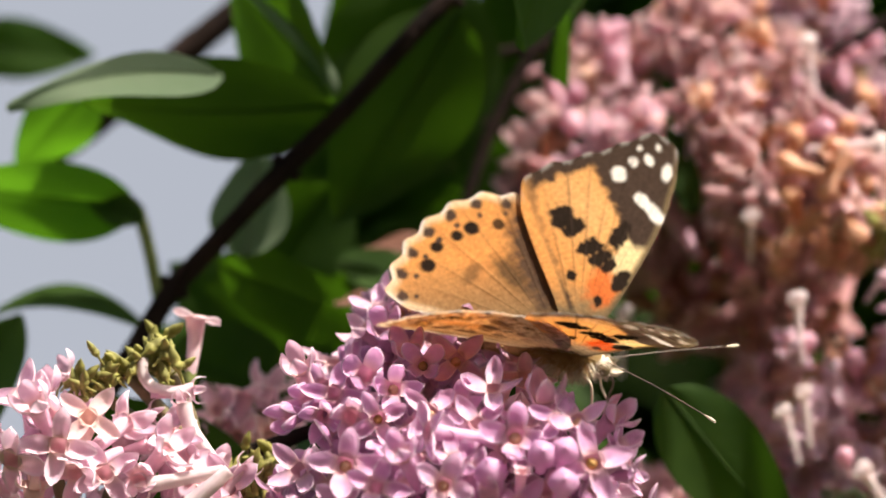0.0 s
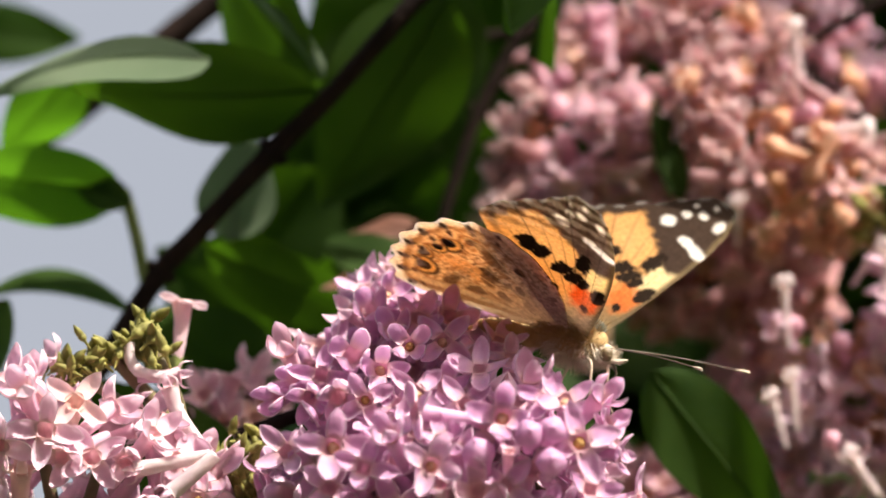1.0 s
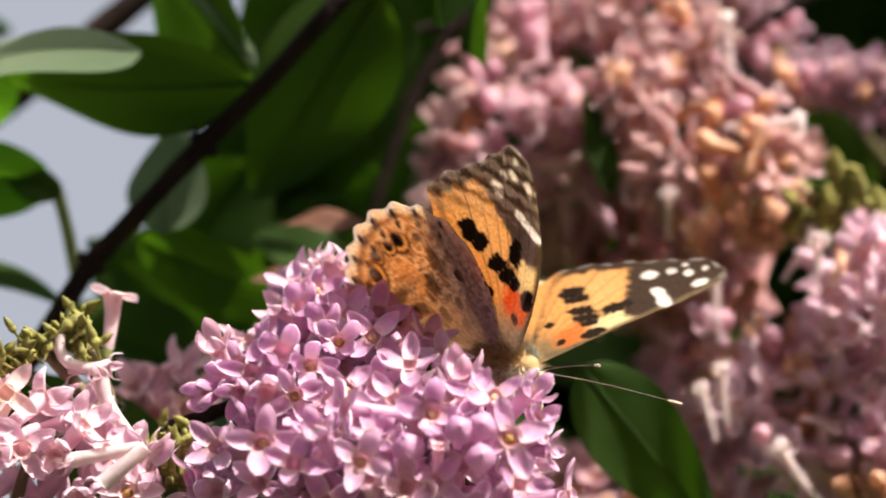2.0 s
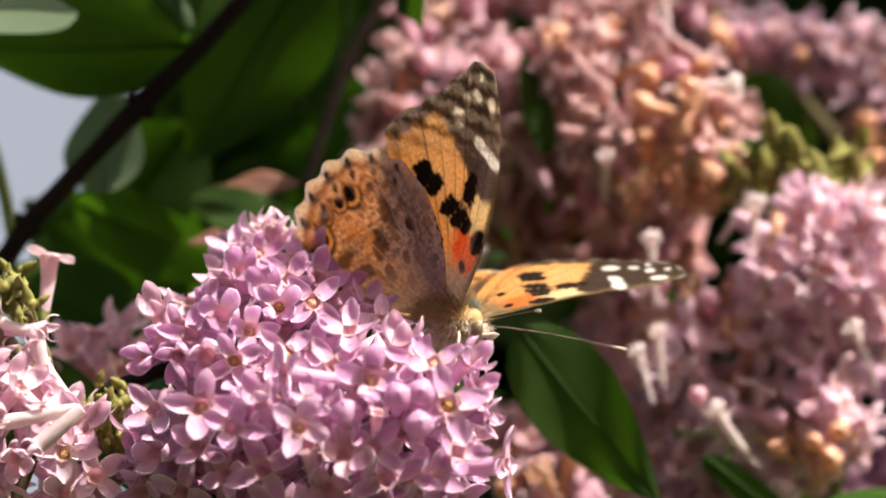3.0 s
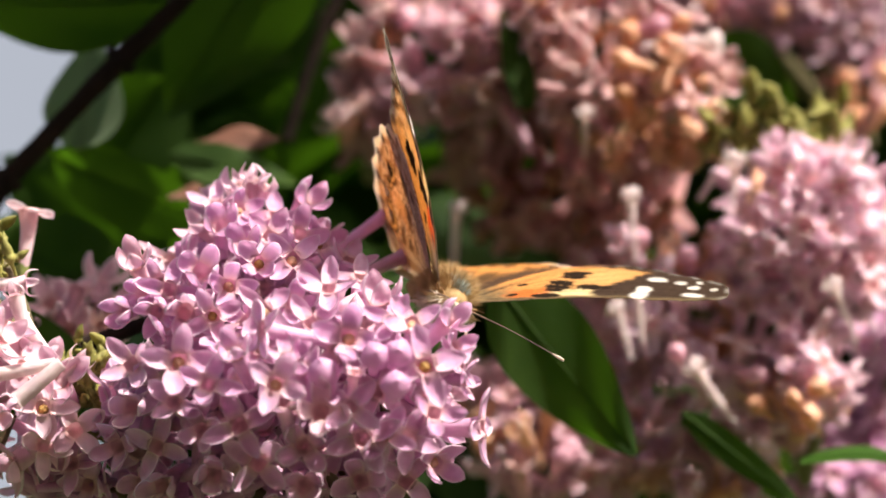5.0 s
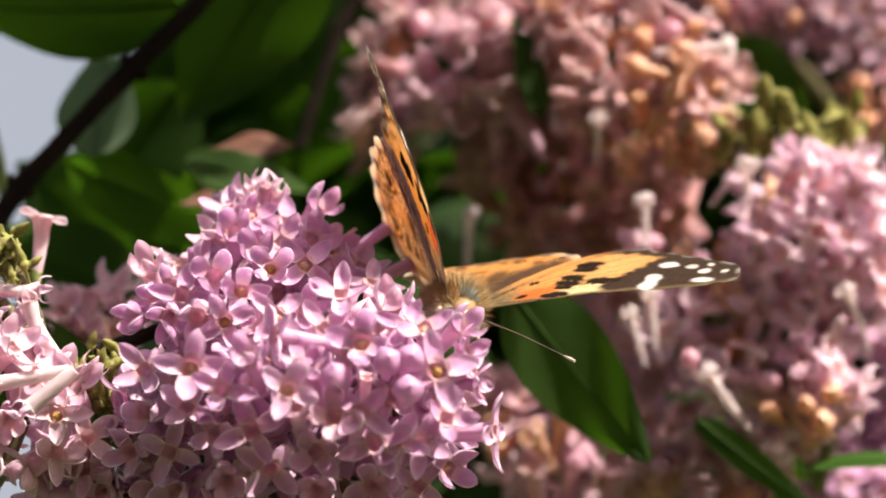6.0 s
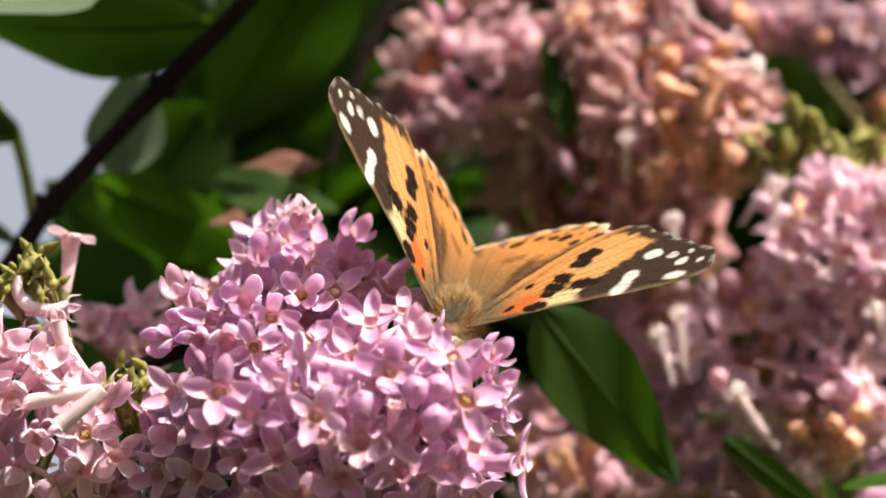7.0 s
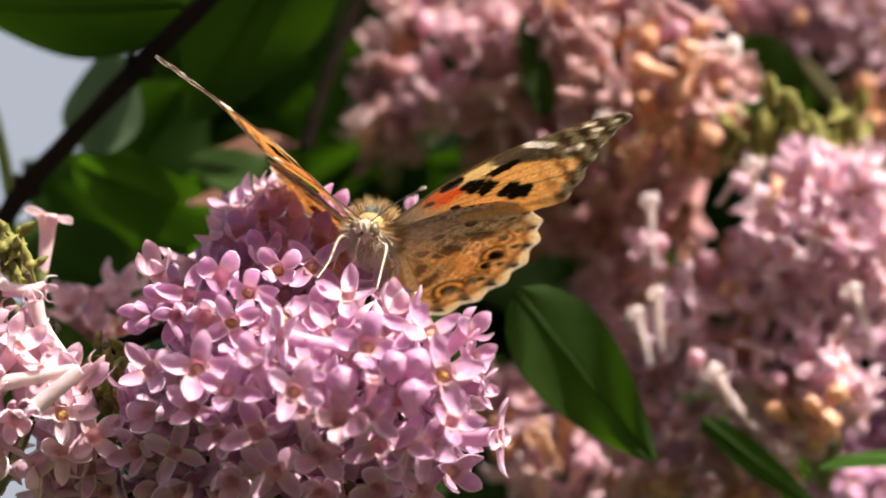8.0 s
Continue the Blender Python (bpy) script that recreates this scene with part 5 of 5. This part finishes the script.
def fur_mesh(name, mat, centre, radii, count, length, seed, lean=(0, -0.6, 0.2), keep=lambda d: True):
    rg = random.Random(seed)
    V, Fc = [], []
    while len(Fc) < count * 2:
        d = Vector((rg.gauss(0, 1), rg.gauss(0, 1), rg.gauss(0, 1))).normalized()
        if not keep(d):
            continue
        p = Vector([centre[i] + radii[i] * d[i] * 0.97 for i in range(3)])
        g = (d + Vector(lean) + Vector((rg.gauss(0, 0.25), rg.gauss(0, 0.25), rg.gauss(0, 0.25)))).normalized()
        L = length * rg.uniform(0.5, 1.2)
        s = g.cross(Vector((rg.gauss(0, 1), rg.gauss(0, 1), rg.gauss(0, 1)))).normalized() * 0.036
        b = len(V)
        mid = p + g * L * 0.55 + Vector((0, 0, 0.05))
        V += [p - s, p + s, mid + s * 0.7, mid - s * 0.7, p + g * L]
        Fc += [(b, b + 1, b + 2, b + 3), (b + 3, b + 2, b + 4)]
    return mesh_from(name, [tuple(v * MM) for v in V], Fc, [mat])


def limb(name, path, radii, mat, parent, label=""):
    return part(name, tube_mesh(name, [Vector(p) * MM for p in path], [r * MM for r in radii], mat, 7), parent, None, label)


def build_butterfly():
    b = thing("butterfly", "orange and black butterfly with white-spotted wing tips, feeding on lilac", "butterfly", (0, 0, 0))
    thorax = part("thorax", lump("thorax", FUR, (0, 1.7, 0.5), (2.2, 3.4, 2.3), 3), b, None, "furry golden-brown thorax")
    part("fur", fur_mesh("fur", FUR, (0, 1.0, 0.4), (2.4, 3.5, 2.4), 3600, 2.2, 5, keep=lambda d: d.y < 0.85 and d.z > -0.3), thorax, None, "golden hair on the back")
    part("fur", fur_mesh("fur", FUR_BLUE, (0, 2.2, 0.6), (2.1, 2.8, 2.45), 1300, 0.7, 15, (0, -0.8, 0.1), keep=lambda d: d.z > 0.55 and abs(d.x) < 0.5), thorax, None, "short grey-gold hair on the thorax")
    tagged(part("fur", fur_mesh("fur", FUR_PALE, (0, 1.5, 0.0), (2.2, 3.7, 2.3), 1800, 1.6, 6, (0, 0.1, -0.5), keep=lambda d: d.z < 0.25), thorax, None, "pale hair below"))
    abdomen = part("abdomen", lump("abdomen", FUR, (0, -5.4, -0.5), (1.25, 5.2, 1.3), 7, 0.04, 16), b, None, "slender brown abdomen")
    part("fur", fur_mesh("fur", FUR, (0, -5.2, -0.5), (1.25, 5.0, 1.3), 500, 0.9, 8, (0, -1.0, 0.1)), abdomen)
    head = part("head", lump("head", FUR_HEAD, (0, 5.2, -0.5), (1.3, 1.25, 1.2), 9), b, None, "furry brown head")
    part("fur", fur_mesh("fur", FUR_HEAD, (0, 5.2, -0.5), (1.3, 1.25, 1.2), 260, 0.9, 10, (0, 0.5, 0)), head)
    for s in (-1, 1):
        part("eye", lump("eye", EYE_SKIN, (1.05 * s, 5.6, -0.4), (0.65, 0.8, 0.85), 2, 0.01), head, None, "round brown eye")
        limb("palp", [(0.3 * s, 6.0, -1.0), (0.35 * s, 7.0, -0.9), (0.3 * s, 7.8, -0.5)], [0.32, 0.3, 0.1], FUR_PALE, head, "pale hairy palp")
        a = limb("antenna", [(0.5 * s, 5.9, 0.4), (3.9 * s, 11.8, 0.9), (7.7 * s, 18.1, 1.0)], [0.085, 0.065, 0.06], HORN, b, "thin dark antenna")
        limb("antenna_club", [(7.7 * s, 18.1, 1.0), (8.2 * s, 18.9, 1.0), (8.6 * s, 19.5, 1.0)], [0.07, 0.19, 0.14], LIMB, a, "dark club with a pale tip")
        limb("leg", [(0.9 * s, 2.6, -1.4), (2.6 * s, 4.6, -1.6), (3.0 * s, 5.4, -5.0), (3.4 * s, 6.8, -7.5)], [0.24, 0.18, 0.12, 0.08], LIMB, b, "thin pale leg")
        limb("leg", [(0.9 * s, 0.6, -1.5), (3.2 * s, 0.2, -1.8), (3.8 * s, -0.6, -5.0), (4.2 * s, -1.4, -7.6)], [0.24, 0.18, 0.12, 0.08], LIMB, b, "thin pale leg")
    limb("proboscis", [(0, 6.2, -1.1), (0, 6.9, -2.4), (0, 6.6, -4.6), (0, 6.2, -7.0)], [0.16, 0.14, 0.12, 0.09], HORN, head, "thin dark proboscis")
    wings = {}
    for key, mirror in (("right", False), ("left", True)):
        wings[key] = (part("forewing", wing_mesh("forewing", FORE_EDGE, fore_pattern, mirror, FORE_VEINS, 0.2), b, None, "orange forewing with black tip and white spots"),
                      part("hindwing", wing_mesh("hindwing", HIND_EDGE, hind_pattern, mirror, HIND_VEINS, 0.34), b, None, "orange hindwing with dark spots and scalloped edge"))
    return b, wings


butterfly, wings = build_butterfly()


def motions():
    body = [
        (0, (-3.8, 10.0, -2.2, -16.8, 35.2, -102.3)),
        (0.3, (-4.7, 10.0, -1.6, -19.9, 29.0, -94.0)),
        (0.5, (-3.7, 10.0, -2.7, -24.6, 28.2, -96.5)),
        (0.6, (-3.7, 10.0, -3.2, -16.9, 25.0, -96.0)),
        (0.8, (-1.0, 10.0, -3.9, -19.9, 15.0, -108.0)),
        (0.9, (-1.4, 10.0, -3.6, -15.9, 11.0, -113.0)),
        (1, (-1.5, 10.0, -2.7, -15.5, 3.8, -109.4)),
        (1.1, (-2.4, 10.0, -3.0, -14.9, 6.0, -115.0)),
        (1.2, (-3.0, 10.0, -4.8, -23.0, -3.3, -118.2)),
        (1.3, (-4.5, 10.0, -5.1, -31.9, 6.0, -121.0)),
        (1.4, (-4.3, 10.0, -2.8, -31.0, 10.0, -117.0)),
        (1.5, (-3.9, 10.0, -7.2, -49.5, 4.0, -111.6)),
        (1.6, (-1.0, 10.0, -2.6, -40.0, 6.0, -115.0)),
        (1.7, (-0.4, 10.0, -4.9, -33.0, 4.0, -121.0)),
        (1.8, (-0.6, 10.0, -5.1, -21.0, -6.0, -128.0)),
        (2, (-1.0, 10.0, -6.6, -12.1, -10.3, -123.6)),
        (2.2, (-1.2, 10.0, -6.7, -24.0, -8.0, -120.2)),
        (3.3, (1.4, 10.0, -5.7, -5.1, -11.1, -130.0)),
        (3.5, (3.1, 10.0, -9.7, -28.4, -25.9, -129.0)),
        (3.8, (2.5, 10.0, -10.5, -38.0, -20.0, -132.0)),
        (4, (3.2, 10.0, -6.4, -9.9, -24.8, -139.2)),
        (4.1, (2.5, 10.0, -7.3, -12.9, -29.9, -160.2)),
        (4.2, (2.7, 10.0, -7.1, -17.9, -28.9, -156.2)),
        (5.5, (1.5, 10.0, -8.7, -17.2, -19.5, -155.0)),
        (6, (1.6, 10.0, -8.4, -17.4, -17.9, -157.0)),
        (6.4, (2.3, 10.0, -6.4, -14.0, -21.1, -159.0)),
        (6.5, (0.8, 10.0, -4.0, -5.7, -22.0, -162.1)),
        (6.6, (-0.4, 10.0, -6.6, -5.0, -10.1, -172.0)),
        (7, (-1.4, 10.0, -7.8, -29.9, -15.3, -181.1)),
        (7.3, (0.8, 10.0, -6.1, -31.0, -15.1, -176.0)),
        (7.5, (-3.1, 6.0, -5.5, -3.8, -22.9, -178.6)),
        (7.6, (-3.7, 4.0, -3.8, 6.0, -15.1, -193.0)),
        (7.7, (-7.3, 2.0, -1.9, 9.0, -7.1, -198.0)),
        (7.9, (-9.3, 2.0, -3.0, 11.0, 5.0, -193.0)),
        (7.97, (-7.8, 2.0, -1.9, 14.6, -12.1, -191.1)),
        (8, (-7.8, 2.0, -1.9, 14.6, -12.1, -191.1)),
    ]
    walk(butterfly, [(t, Matrix.Translation(at((x, y, z))) @ pose(0, 0, 0, rx, ry, rz)) for t, (x, y, z, rx, ry, rz) in body])
    # seconds, flap, sweep, twist, hindwing's own flap and sweep
    right = [(0, 42, 5, 4, -2, -9), (0.3, 46, 2, -6, -2, -9), (0.5, 46, -1, -6, -2, -8), (0.6, 41, 2, -8, -2, -9), (0.8, 45, -3, -5, -2, -8), (0.9, 44, -1, -7, -2, -10), (1, 35, -8, -5, -2, -14), (1.1, 47, -3, -6, -2, -12), (1.2, 47, -6, -4, -2, -13), (1.3, 53, -4, -8, -2, -13), (1.4, 30, -5, -0, -2, -9), (1.5, 38, -16, -9, -2, -9), (1.6, 21, -0, -0, -2, -9), (1.7, 45, -3, -9, -2, -9), (1.8, 61, -4, -8, -2, -14), (2, 46, -2, -6, -2, -9), (2.2, 63, -3, -4, -2, -12), (3.3, 61, -5, -2, -2, -11), (3.5, 42, -6, 2, -2, -14), (3.8, 61, -9, -6, -2, -12), (4, 55, -13, -5, -2, -26), (4.1, 57, -5, 3, -3, -27), (4.2, 53, -8, -8, -2, -28), (5.5, 52, -22, -6, -2, -16), (6, 52, -20, -6, -2, -18), (6.4, 51, -10, -8, -3, -27), (6.5, 48, -6, 2, -2, -31), (6.6, 64, -14, -5, -2, -9), (7, 58, -19, -5, -2, -31), (7.3, 54, -9, -4, -2, -34), (7.5, 52, -18, -7, -2, -9), (7.6, 55, 3, -2, -2, -9), (7.7, 53, 10, -2, -2, -9), (7.9, 86, 4, 1, -2, -9), (7.97, 31, -13, -6, -2, -21), (8, 31, -13, -6, -2, -21)]
    left = [(0, 29, -14, -7, -2, -20), (0.3, 39, -7, -1, -3, -8), (0.5, 37, -11, -4, -2, -18), (0.6, 42, -7, -0, -3, -11), (0.8, 35, -8, -3, -2, -9), (0.9, 33, -9, -0, -2, -9), (1, 39, -12, -5, -2, -9), (1.1, 32, -11, -1, -2, -9), (1.2, 45, -11, -7, -2, -9), (1.3, 33, -7, -5, -2, -9), (1.4, 36, -7, -3, -3, -12), (1.5, 55, -13, -6, -2, -25), (1.6, 23, -4, -0, -2, -10), (1.7, 30, -11, -2, -2, -9), (1.8, 20, -7, 1, -2, -9), (2, 43, -9, -3, -2, -9), (2.2, 23, -2, -7, -2, -9), (3.3, 38, -6, 0, -2, -9), (3.5, 42, -11, -1, -2, -17), (3.8, 31, -4, -6, -1, -16), (4, 32, -33, -1, -2, -9), (4.1, 34, 25, -0, -2, -9), (4.2, 29, -16, -2, -1, -18), (5.5, 35, -7, -1, -2, -22), (6, 34, -7, -2, -2, -22), (6.4, 30, -7, -3, -1, -20), (6.5, 43, 17, -1, -2, -9), (6.6, 30, -7, -5, -2, -9), (7, 38, -15, -5, -2, -24), (7.3, 35, -15, -4, -1, -25), (7.5, 42, -13, -1, -2, 3), (7.6, 39, 3, -1, -2, -26), (7.7, 31, 2, 2, -3, -19), (7.9, 48, -2, 5, -3, -13), (7.97, 34, -8, 5, -2, -22), (8, 34, -8, 5, -2, -22)]
    for key, rows, s in (("right", right, 1), ("left", left, -1)):
        fore, hind = wings[key]
        walk(fore, [(t, pose(1.6 * s * MM, 2.0 * MM, 1.0 * MM) @ pose(0, 0, 0, 0, -f * s, 0) @ pose(0, 0, 0, 0, 0, w * s) @ pose(0, 0, 0, tw)) for t, f, w, tw, hf, hw in rows])
        walk(hind, [(t, pose(1.6 * s * MM, -0.5 * MM, 0.8 * MM) @ pose(0, 0, 0, 0, -(f + hf) * s, 0) @ pose(0, 0, 0, 0, 0, hw * s) @ pose(0, 0, 0, tw)) for t, f, w, tw, hf, hw in rows])

    def sway(dx, dz, turn):
        return Matrix.Translation(at(PIVOT) + Vector((dx, 0, dz)) * MM) @ pose(0, 0, 0, 0, turn, 0)
    walk(main_cluster, [
        (0.0, sway(0.65, 0.74, -1.24)),
        (0.5, sway(0.96, 0.89, -1.53)),
        (1.0, sway(0.85, 1.22, -1.55)),
        (1.5, sway(0.70, 1.08, -1.66)),
        (2.0, sway(0.89, 0.94, -1.74)),
        (3.5, sway(0.79, 0.23, -0.83)),
        (4.0, sway(0.88, 0.52, -0.90)),
        (5.5, sway(-0.21, -0.38, 0.37)),
        (6.0, sway(0.00, -0.00, 0.00)),
        (6.5, sway(-0.35, -0.68, 0.48)),
        (7.0, sway(-0.52, -1.11, 1.09)),
        (7.5, sway(-0.23, -0.49, 0.48)),
        (8.0, sway(-0.30, -0.48, 0.73)),
    ])


motions()
